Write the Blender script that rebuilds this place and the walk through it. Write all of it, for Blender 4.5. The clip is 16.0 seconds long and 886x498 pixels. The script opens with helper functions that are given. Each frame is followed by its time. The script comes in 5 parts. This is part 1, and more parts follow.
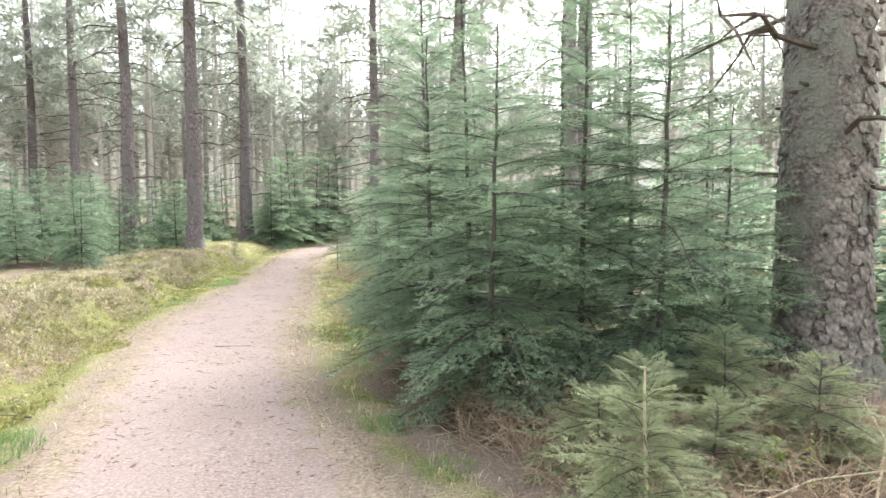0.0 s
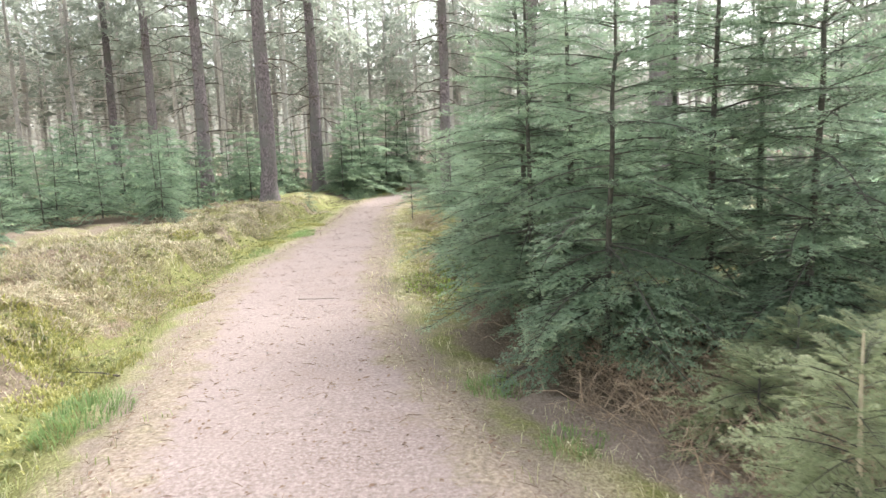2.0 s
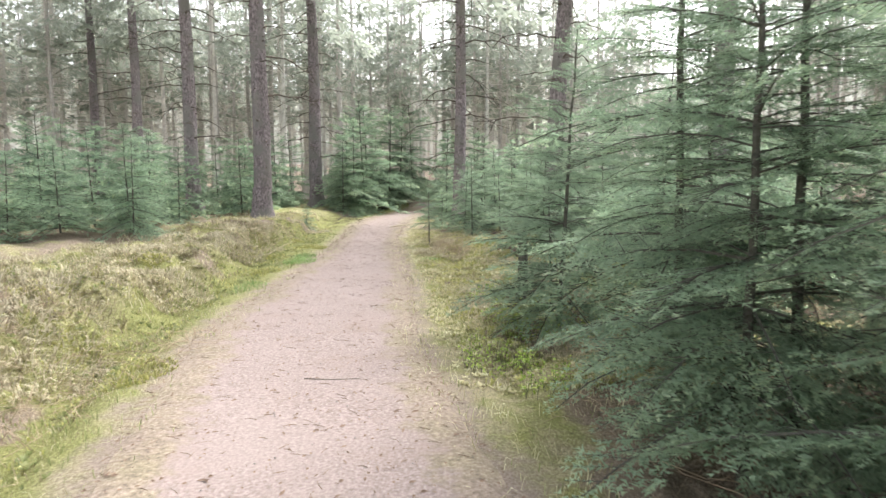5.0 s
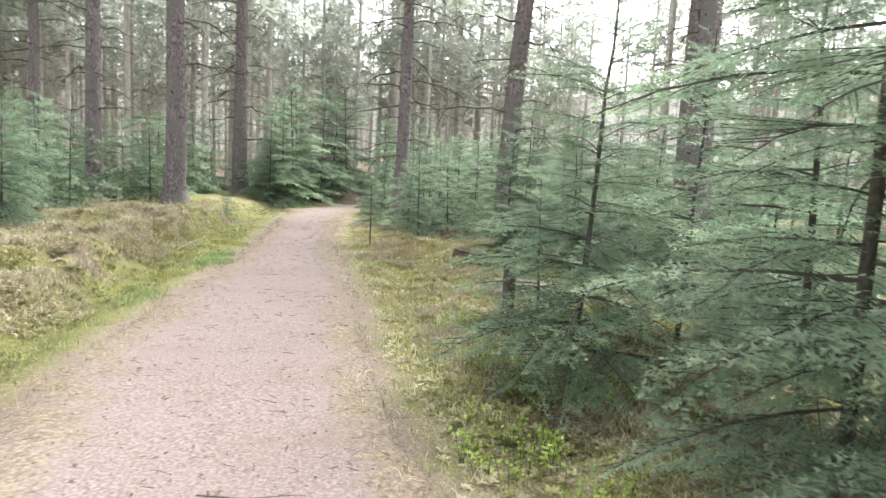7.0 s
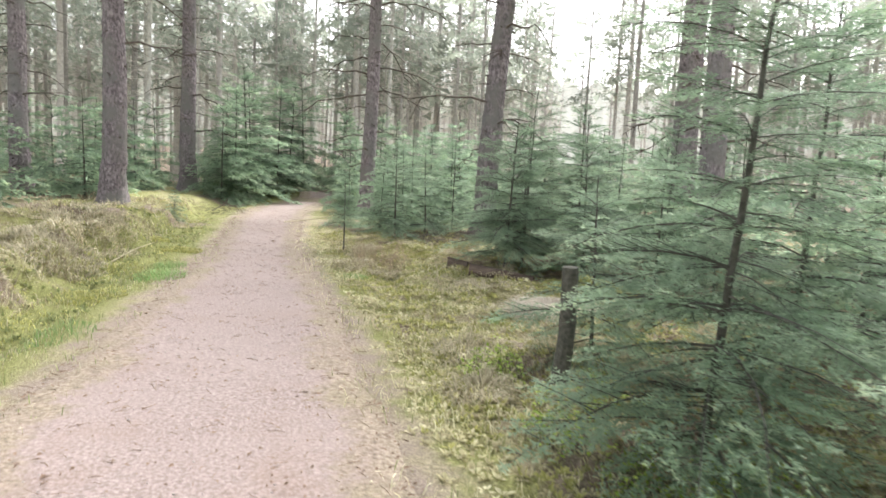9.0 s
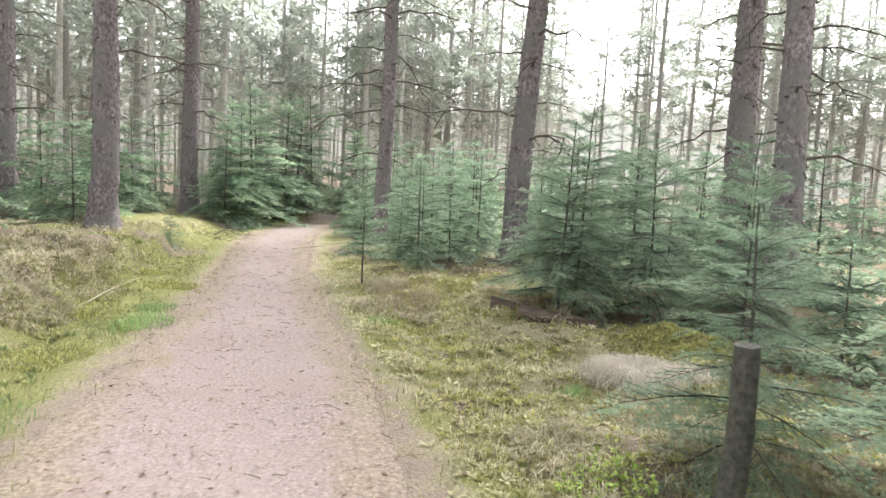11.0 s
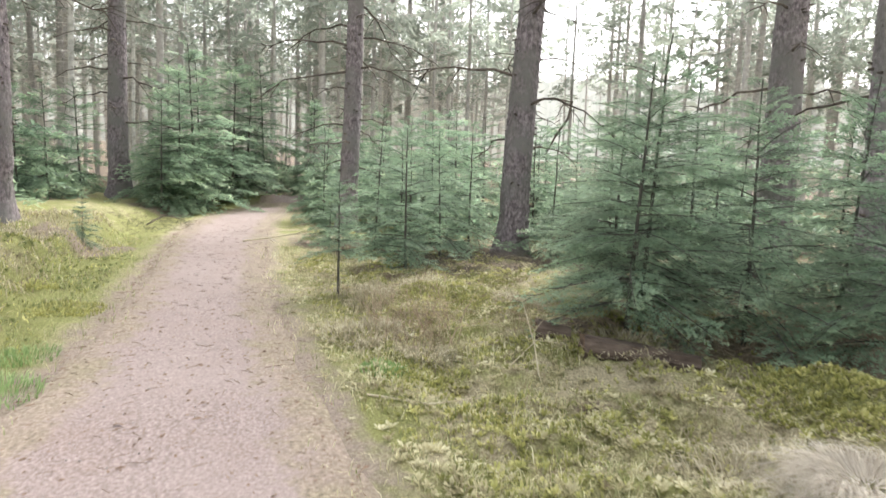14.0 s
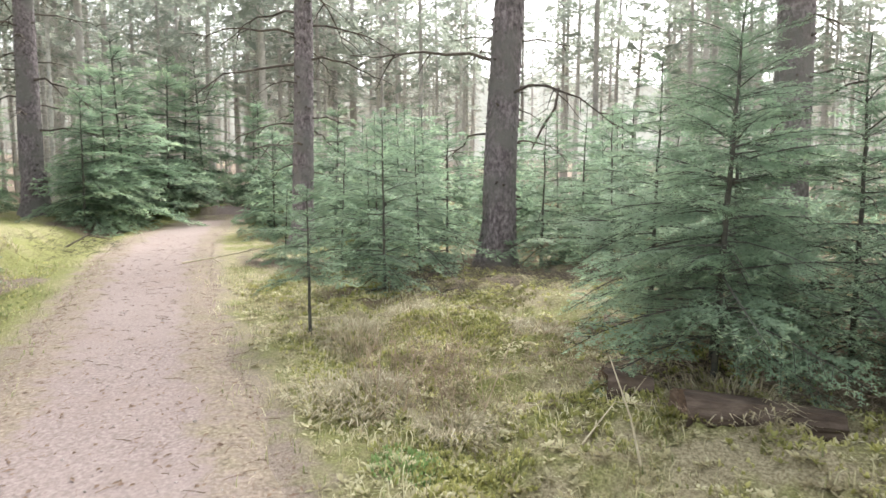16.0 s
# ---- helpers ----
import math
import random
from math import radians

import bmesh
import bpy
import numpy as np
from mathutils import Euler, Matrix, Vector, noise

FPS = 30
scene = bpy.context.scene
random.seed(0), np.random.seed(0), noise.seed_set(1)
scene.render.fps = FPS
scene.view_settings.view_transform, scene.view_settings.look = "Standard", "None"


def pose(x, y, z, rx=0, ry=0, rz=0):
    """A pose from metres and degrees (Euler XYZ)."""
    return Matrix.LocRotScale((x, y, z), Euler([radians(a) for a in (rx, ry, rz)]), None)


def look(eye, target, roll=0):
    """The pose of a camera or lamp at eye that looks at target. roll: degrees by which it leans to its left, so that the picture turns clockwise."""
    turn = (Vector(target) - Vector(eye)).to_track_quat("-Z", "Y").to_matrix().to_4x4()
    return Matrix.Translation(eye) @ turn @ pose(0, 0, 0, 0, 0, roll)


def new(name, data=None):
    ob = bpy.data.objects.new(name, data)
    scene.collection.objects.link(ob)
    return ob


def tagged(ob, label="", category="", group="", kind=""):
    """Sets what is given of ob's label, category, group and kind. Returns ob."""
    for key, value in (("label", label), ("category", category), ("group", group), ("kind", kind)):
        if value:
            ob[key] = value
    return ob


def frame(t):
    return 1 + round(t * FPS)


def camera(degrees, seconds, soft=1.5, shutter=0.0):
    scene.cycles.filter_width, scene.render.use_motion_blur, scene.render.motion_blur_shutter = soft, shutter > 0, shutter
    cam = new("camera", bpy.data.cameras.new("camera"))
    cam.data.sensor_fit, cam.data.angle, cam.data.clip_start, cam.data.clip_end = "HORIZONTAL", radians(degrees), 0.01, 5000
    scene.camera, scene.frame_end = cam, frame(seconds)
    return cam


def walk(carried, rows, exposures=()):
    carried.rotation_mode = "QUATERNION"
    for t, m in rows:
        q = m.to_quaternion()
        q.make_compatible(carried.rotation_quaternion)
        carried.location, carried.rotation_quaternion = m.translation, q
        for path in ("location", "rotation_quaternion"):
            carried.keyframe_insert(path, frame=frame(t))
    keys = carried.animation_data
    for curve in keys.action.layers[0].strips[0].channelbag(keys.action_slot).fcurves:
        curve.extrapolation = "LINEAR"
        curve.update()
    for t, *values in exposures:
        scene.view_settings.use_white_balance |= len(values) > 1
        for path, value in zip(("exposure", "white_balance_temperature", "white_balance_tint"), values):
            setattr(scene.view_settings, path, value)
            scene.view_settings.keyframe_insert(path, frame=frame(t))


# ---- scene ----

# ---------------------------------------------------------------- camera
cam = camera(68.1, 16.0, soft=1.5, shutter=0.4)
PATH = [
    (0.0, 0.0, 0.0, 1.545, 0.12, -3.32, 0.26), (0.5, -0.003, 0.025, 1.532, 2.31, -4.27, 0.3),
    (1.0, -0.029, 0.103, 1.508, 4.32, -6.4, -2.58), (1.5, -0.152, 0.313, 1.495, 6.68, -7.22, -1.41),
    (2.0, -0.304, 0.588, 1.468, 5.83, -7.71, 1.87), (2.5, -0.493, 0.933, 1.463, 6.93, -6.53, -0.39),
    (3.0, -0.721, 1.319, 1.438, 7.43, -7.43, -0.59), (3.5, -0.856, 1.736, 1.439, 7.08, -4.82, -1.01),
    (4.0, -1.05, 2.204, 1.429, 7.17, -6.26, -0.76), (4.2, -1.112, 2.404, 1.424, 6.76, -5.56, 0.1),
    (6.3, -1.663, 4.558, 1.429, 1.59, -7.49, -2.16), (6.5, -1.716, 4.764, 1.432, 0.01, -6.13, -1.63),
    (7.0, -1.858, 5.205, 1.371, -0.89, -6.46, -2.88), (7.5, -2.015, 5.678, 1.389, -4.64, -7.95, -3.95),
    (8.0, -2.204, 6.036, 1.373, -6.73, -8.45, -2.68), (8.5, -2.321, 6.469, 1.38, -6.08, -7.85, -3.48),
    (9.0, -2.436, 6.877, 1.347, -5.1, -6.65, -3.08), (9.5, -2.524, 7.271, 1.334, -3.3, -4.28, -3.12),
    (9.7, -2.553, 7.44, 1.331, -2.77, -4.63, -3.36), (11.8, -2.879, 9.257, 1.358, -5.59, -4.92, -2.93),
    (12.0, -2.912, 9.43, 1.356, -5.16, -4.25, -2.7), (12.5, -2.986, 9.915, 1.346, -5.69, -5.88, -3.13),
    (13.0, -3.027, 10.381, 1.314, -7.01, -7.32, -3.18), (13.5, -3.065, 10.816, 1.32, -7.34, -7.73, -4.72),
    (14.0, -3.092, 11.26, 1.328, -8.6, -6.76, -2.29), (14.5, -3.11, 11.715, 1.312, -8.9, -4.36, -2.29),
    (15.0, -3.212, 12.162, 1.314, -10.76, -5.43, -0.06), (15.5, -3.284, 12.581, 1.287, -11.5, -6.46, -0.84),
    (16.0, -3.319, 12.988, 1.278, -13.47, -6.39, -0.32),
]
walk(cam, [(t, pose(x, y, z, 90 + pitch, roll, yaw)) for t, x, y, z, yaw, pitch, roll in PATH],
     exposures=[(0.0, 2.25), (4.0, 2.05), (16.0, 2.06)])

# ---------------------------------------------------------------- world and light: bright overcast
SUN_EL, SUN_AZ = 52.0, 35.0
world = bpy.data.worlds.new("overcast_sky")
scene.world = world
world.use_nodes = True
wn, wl = world.node_tree.nodes, world.node_tree.links
sky = wn.new("ShaderNodeTexSky")
sky.sky_type, sky.sun_disc = "NISHITA", False
sky.sun_elevation, sky.sun_rotation = radians(SUN_EL), radians(SUN_AZ)
sky.air_density, sky.dust_density = 1.0, 4.0
pale = wn.new("ShaderNodeHueSaturation")
pale.inputs["Saturation"].default_value = 0.22
wl.new(sky.outputs[0], pale.inputs["Color"])
wl.new(pale.outputs[0], wn["Background"].inputs["Color"])
wn["Background"].inputs["Strength"].default_value = 0.15
sun_data = bpy.data.lights.new("sun", "SUN")
sun_data.energy, sun_data.angle, sun_data.color = 1.2, radians(30), (1.0, 0.985, 0.96)
sun = new("sun", sun_data)
sun.matrix_world = look((0, 0, 30), (-math.sin(radians(SUN_AZ)) * 20, -math.cos(radians(SUN_AZ)) * 20, 30 - 20 * math.tan(radians(SUN_EL))))


# ---------------------------------------------------------------- materials
def ramp(nodes, stops):
    r = nodes.new("ShaderNodeValToRGB")
    e = r.color_ramp.elements
    while len(e) < len(stops):
        e.new(0.5)
    for k, (p, c) in zip(e, stops):
        k.position, k.color = p, (*c, 1)
    return r


def textured(name, stops, scale=8.0, detail=6.0, rough=0.9, bump=0.3, bump_scale=60.0, stretch=(1, 1, 1), coords="Object",
             second=None, second_scale=1.2, vary=0.0, bump_distance=0.01, translucent=0.0, gloss=0.25):
    """A rough natural surface: noise through a colour ramp, a larger second patch colour, fine bump, random tint by object."""
    m = bpy.data.materials.new(name)
    m.use_nodes = True
    n, l = m.node_tree.nodes, m.node_tree.links
    b = n["Principled BSDF"]
    b.inputs["Roughness"].default_value = rough
    b.inputs["Specular IOR Level"].default_value = gloss
    tc, mp = n.new("ShaderNodeTexCoord"), n.new("ShaderNodeMapping")
    mp.inputs["Scale"].default_value = stretch
    l.new(tc.outputs[coords], mp.inputs["Vector"])
    t = n.new("ShaderNodeTexNoise")
    t.inputs["Scale"].default_value, t.inputs["Detail"].default_value, t.inputs["Roughness"].default_value = scale, detail, 0.65
    l.new(mp.outputs[0], t.inputs["Vector"])
    r = ramp(n, stops)
    l.new(t.outputs["Fac"], r.inputs[0])
    out = r.outputs[0]
    if second:
        t2 = n.new("ShaderNodeTexNoise")
        t2.inputs["Scale"].default_value, t2.inputs["Detail"].default_value = second_scale, 5.0
        l.new(tc.outputs[coords], t2.inputs["Vector"])
        r2 = ramp(n, [(0.45, (0, 0, 0)), (0.62, (1, 1, 1))])
        l.new(t2.outputs["Fac"], r2.inputs[0])
        mx = n.new("ShaderNodeMix")
        mx.data_type = "RGBA"
        l.new(r2.outputs[0], mx.inputs["Factor"])
        l.new(out, mx.inputs["A"])
        mx.inputs["B"].default_value = (*second, 1)
        out = mx.outputs["Result"]
    if vary:
        oi = n.new("ShaderNodeObjectInfo")
        hs = n.new("ShaderNodeHueSaturation")
        mr = n.new("ShaderNodeMapRange")
        mr.inputs["To Min"].default_value, mr.inputs["To Max"].default_value = 1 - vary, 1 + vary
        l.new(oi.outputs["Random"], mr.inputs["Value"])
        l.new(mr.outputs[0], hs.inputs["Value"])
        l.new(out, hs.inputs["Color"])
        out = hs.outputs[0]
    l.new(out, b.inputs["Base Color"])
    if bump:
        t3 = n.new("ShaderNodeTexNoise")
        t3.inputs["Scale"].default_value, t3.inputs["Detail"].default_value = bump_scale, 4.0
        l.new(mp.outputs[0], t3.inputs["Vector"])
        bp = n.new("ShaderNodeBump")
        bp.inputs["Strength"].default_value, bp.inputs["Distance"].default_value = bump, bump_distance
        l.new(t3.outputs["Fac"], bp.inputs["Height"])
        l.new(bp.outputs[0], b.inputs["Normal"])
    if translucent:
        tr = n.new("ShaderNodeBsdfTranslucent")
        l.new(out, tr.inputs["Color"])
        ms = n.new("ShaderNodeMixShader")
        ms.inputs[0].default_value = translucent
        l.new(b.outputs[0], ms.inputs[1])
        l.new(tr.outputs[0], ms.inputs[2])
        l.new(ms.outputs[0], n["Material Output"].inputs[0])
    return m


def foliage(name, dark, light, tip, vary=0.15, translucent=0.3):
    """Needles or leaves: colour by the 'tone' of each shoot, paler young tips, patchy noise, some light coming through."""
    m = bpy.data.materials.new(name)
    m.use_nodes = True
    n, l = m.node_tree.nodes, m.node_tree.links
    b = n["Principled BSDF"]
    b.inputs["Roughness"].default_value, b.inputs["Specular IOR Level"].default_value = 0.55, 0.3
    at = n.new("ShaderNodeAttribute")
    at.attribute_name = "tone"
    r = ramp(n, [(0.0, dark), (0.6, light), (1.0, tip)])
    tc, t = n.new("ShaderNodeTexCoord"), n.new("ShaderNodeTexNoise")
    t.inputs["Scale"].default_value, t.inputs["Detail"].default_value = 3.0, 3.0
    l.new(tc.outputs["Object"], t.inputs["Vector"])
    ad = n.new("ShaderNodeMath")
    ad.operation = "MULTIPLY_ADD"
    ad.inputs[1].default_value, ad.inputs[2].default_value = 0.5, -0.25
    l.new(t.outputs["Fac"], ad.inputs[0])
    a2 = n.new("ShaderNodeMath")
    l.new(ad.outputs[0], a2.inputs[0])
    l.new(at.outputs["Fac"], a2.inputs[1])
    l.new(a2.outputs[0], r.inputs[0])
    oi, hs, mr = n.new("ShaderNodeObjectInfo"), n.new("ShaderNodeHueSaturation"), n.new("ShaderNodeMapRange")
    mr.inputs["To Min"].default_value, mr.inputs["To Max"].default_value = 1 - vary, 1 + vary
    l.new(oi.outputs["Random"], mr.inputs["Value"])
    l.new(mr.outputs[0], hs.inputs["Value"])
    l.new(r.outputs[0], hs.inputs["Color"])
    l.new(hs.outputs[0], b.inputs["Base Color"])
    tr, ms = n.new("ShaderNodeBsdfTranslucent"), n.new("ShaderNodeMixShader")
    l.new(hs.outputs[0], tr.inputs["Color"])
    ms.inputs[0].default_value = translucent
    l.new(b.outputs[0], ms.inputs[1])
    l.new(tr.outputs[0], ms.inputs[2])
    l.new(ms.outputs[0], n["Material Output"].inputs[0])
    return m


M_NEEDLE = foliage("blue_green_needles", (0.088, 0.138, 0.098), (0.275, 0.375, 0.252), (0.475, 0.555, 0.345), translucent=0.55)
# Far needles lightened for distance haze; tall upper crowns share this colour.
M_NEEDLE_FAR = foliage("hazed_grey_green_needles", (0.21, 0.235, 0.195), (0.33, 0.36, 0.30), (0.45, 0.475, 0.40), translucent=0.6)
M_NEEDLE_OLIVE = foliage("olive_needles", (0.18, 0.215, 0.12), (0.335, 0.38, 0.22), (0.49, 0.515, 0.32), translucent=0.5)
M_LEAF = foliage("yellow_green_leaves", (0.14, 0.22, 0.03), (0.28, 0.40, 0.06), (0.45, 0.55, 0.13))
M_GRASS = foliage("green_grass_blades", (0.13, 0.155, 0.06), (0.265, 0.295, 0.125), (0.43, 0.43, 0.23), translucent=0.45)
M_LUSH = foliage("lush_grass_blades", (0.15, 0.235, 0.085), (0.24, 0.365, 0.14), (0.37, 0.47, 0.22), translucent=0.5)
M_STRAW = foliage("straw_grass_blades", (0.20, 0.165, 0.10), (0.40, 0.355, 0.24), (0.60, 0.55, 0.41), translucent=0.4)
M_BLEACHED = foliage("bleached_grass_blades", (0.30, 0.25, 0.19), (0.58, 0.52, 0.43), (0.76, 0.70, 0.61), translucent=0.4)
M_MOSS = foliage("moss_fronds", (0.15, 0.155, 0.05), (0.38, 0.375, 0.135), (0.58, 0.55, 0.25), translucent=0.45)
M_PALE_MOSS = foliage("pale_moss_and_straw", (0.24, 0.20, 0.115), (0.53, 0.49, 0.30), (0.74, 0.70, 0.49), translucent=0.45)
M_BARK = textured("spruce_bark", [(0.3, (0.065, 0.054, 0.056)), (0.5, (0.185, 0.156, 0.162)), (0.66, (0.34, 0.298, 0.305))], scale=18, rough=0.95, bump=0.9,
                  bump_scale=38, bump_distance=0.03, second=(0.175, 0.165, 0.155), second_scale=1.6, stretch=(1, 1, 0.6), vary=0.12)
M_BARK_OLD = textured("flaking_old_bark", [(0.32, (0.05, 0.042, 0.04)), (0.5, (0.15, 0.13, 0.125)), (0.66, (0.29, 0.265, 0.25))], scale=26, rough=0.95, bump=1.0,
                      bump_scale=30, bump_distance=0.04, second=(0.19, 0.195, 0.17), second_scale=2.2, vary=0.05)
M_PLATE = textured("loose_bark_plates", [(0.32, (0.09, 0.078, 0.072)), (0.5, (0.21, 0.19, 0.175)), (0.66, (0.33, 0.31, 0.285))], scale=22, rough=0.95, bump=0.8, bump_scale=45, vary=0.2)
M_BARK_PALE = textured("pale_bark", [(0.3, (0.25, 0.24, 0.21)), (0.6, (0.55, 0.53, 0.48))], scale=5, rough=0.85, bump=0.4, bump_scale=25, vary=0.1)
# Far bark is paler than near bark: distance haze put into the colour.
M_BARK_FAR = textured("hazed_far_bark", [(0.3, (0.31, 0.285, 0.265)), (0.65, (0.52, 0.49, 0.455))], scale=7, rough=0.95, bump=0.4, bump_scale=20, vary=0.3)
M_DEAD = textured("dead_branch_wood", [(0.3, (0.045, 0.036, 0.03)), (0.65, (0.13, 0.108, 0.09))], scale=12, rough=0.95, bump=0.3, vary=0.2)
# Far branch wood, its colour lightened likewise for distance haze.
M_DEAD_FAR = textured("hazed_far_branch_wood", [(0.3, (0.36, 0.33, 0.29)), (0.65, (0.54, 0.51, 0.46))], scale=3, rough=0.95, bump=0, vary=0.25)
M_STEM = textured("young_stem_bark", [(0.3, (0.042, 0.042, 0.036)), (0.7, (0.125, 0.12, 0.10))], scale=30, rough=0.9, bump=0.4)
M_BRUSH = textured("dry_brown_twigs", [(0.3, (0.20, 0.14, 0.10)), (0.65, (0.48, 0.38, 0.275))], scale=9, rough=0.95, bump=0)
M_STICK = textured("bleached_stick_wood", [(0.3, (0.38, 0.32, 0.22)), (0.7, (0.62, 0.56, 0.42))], scale=20, rough=0.85, bump=0.2)
M_LOG = textured("decayed_log_bark", [(0.3, (0.03, 0.023, 0.018)), (0.5, (0.085, 0.062, 0.048)), (0.7, (0.16, 0.125, 0.098))], scale=9, rough=0.95, bump=1.0,
                 bump_scale=26, bump_distance=0.03, stretch=(0.3, 1, 1))
M_WOOD_END = textured("decayed_log_end", [(0.3, (0.06, 0.04, 0.03)), (0.7, (0.24, 0.17, 0.12))], scale=24, rough=0.95, bump=0.6)
M_DEBRIS = textured("brown_dead_leaves", [(0.3, (0.09, 0.06, 0.045)), (0.7, (0.24, 0.16, 0.11))], scale=30, rough=0.9, bump=0, vary=0.2)
M_STONE = textured("pale_pebbles", [(0.3, (0.22, 0.19, 0.175)), (0.7, (0.40, 0.36, 0.335))], scale=25, rough=0.9, bump=0.3)


def ground_material():
    """Forest floor: moss, straw and grass mixed by noise; brown needle litter where the conifers stand; fine bump."""
    m = bpy.data.materials.new("forest_floor")
    m.use_nodes = True
    n, l = m.node_tree.nodes, m.node_tree.links
    b = n["Principled BSDF"]
    b.inputs["Roughness"].default_value, b.inputs["Specular IOR Level"].default_value = 0.95, 0.15
    tc = n.new("ShaderNodeTexCoord")

    def noise_tex(scale, detail=6.0, rough=0.65):
        t = n.new("ShaderNodeTexNoise")
        t.inputs["Scale"].default_value, t.inputs["Detail"].default_value, t.inputs["Roughness"].default_value = scale, detail, rough
        l.new(tc.outputs["Object"], t.inputs["Vector"])
        return t.outputs["Fac"]

    def mix(fac, a, c):
        mx = n.new("ShaderNodeMix")
        mx.data_type = "RGBA"
        l.new(fac, mx.inputs["Factor"])
        l.new(a, mx.inputs["A"])
        l.new(c, mx.inputs["B"])
        return mx.outputs["Result"]

    def col(fac, stops):
        r = ramp(n, stops)
        l.new(fac, r.inputs[0])
        return r.outputs[0]

    def attr(name):
        a = n.new("ShaderNodeAttribute")
        a.attribute_name = name
        return a.outputs["Fac"]

    fine = noise_tex(52.0, 10.0, 0.8)
    straw = col(fine, [(0.34, (0.075, 0.06, 0.035)), (0.5, (0.275, 0.238, 0.15)), (0.64, (0.49, 0.44, 0.31))])
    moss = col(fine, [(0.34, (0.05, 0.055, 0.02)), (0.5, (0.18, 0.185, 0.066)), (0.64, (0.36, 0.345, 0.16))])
    litter = col(fine, [(0.34, (0.07, 0.053, 0.04)), (0.5, (0.20, 0.158, 0.12)), (0.64, (0.37, 0.305, 0.235))])
    dirt = col(fine, [(0.34, (0.11, 0.084, 0.064)), (0.5, (0.24, 0.193, 0.158)), (0.64, (0.35, 0.293, 0.245))])
    patch = col(noise_tex(1.6, 5.0), [(0.42, (0, 0, 0)), (0.58, (1, 1, 1))])
    c = mix(patch, straw, moss)
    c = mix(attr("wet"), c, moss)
    wob = noise_tex(4.0, 5.0)
    sh = n.new("ShaderNodeMath")
    sh.operation = "MULTIPLY_ADD"
    sh.inputs[1].default_value, sh.inputs[2].default_value = 0.9, -0.45
    l.new(wob, sh.inputs[0])

    def broken(name):
        a = n.new("ShaderNodeMath")
        a.use_clamp = True
        l.new(attr(name), a.inputs[0])
        l.new(sh.outputs[0], a.inputs[1])
        return col(a.outputs[0], [(0.35, (0, 0, 0)), (0.65, (1, 1, 1))])

    c = mix(broken("litter"), c, litter)
    c = mix(broken("bare"), c, dirt)
    l.new(c, b.inputs["Base Color"])
    bp = n.new("ShaderNodeBump")
    bp.inputs["Strength"].default_value, bp.inputs["Distance"].default_value = 0.8, 0.03
    l.new(noise_tex(22.0, 8.0, 0.8), bp.inputs["Height"])
    l.new(bp.outputs[0], b.inputs["Normal"])
    return m


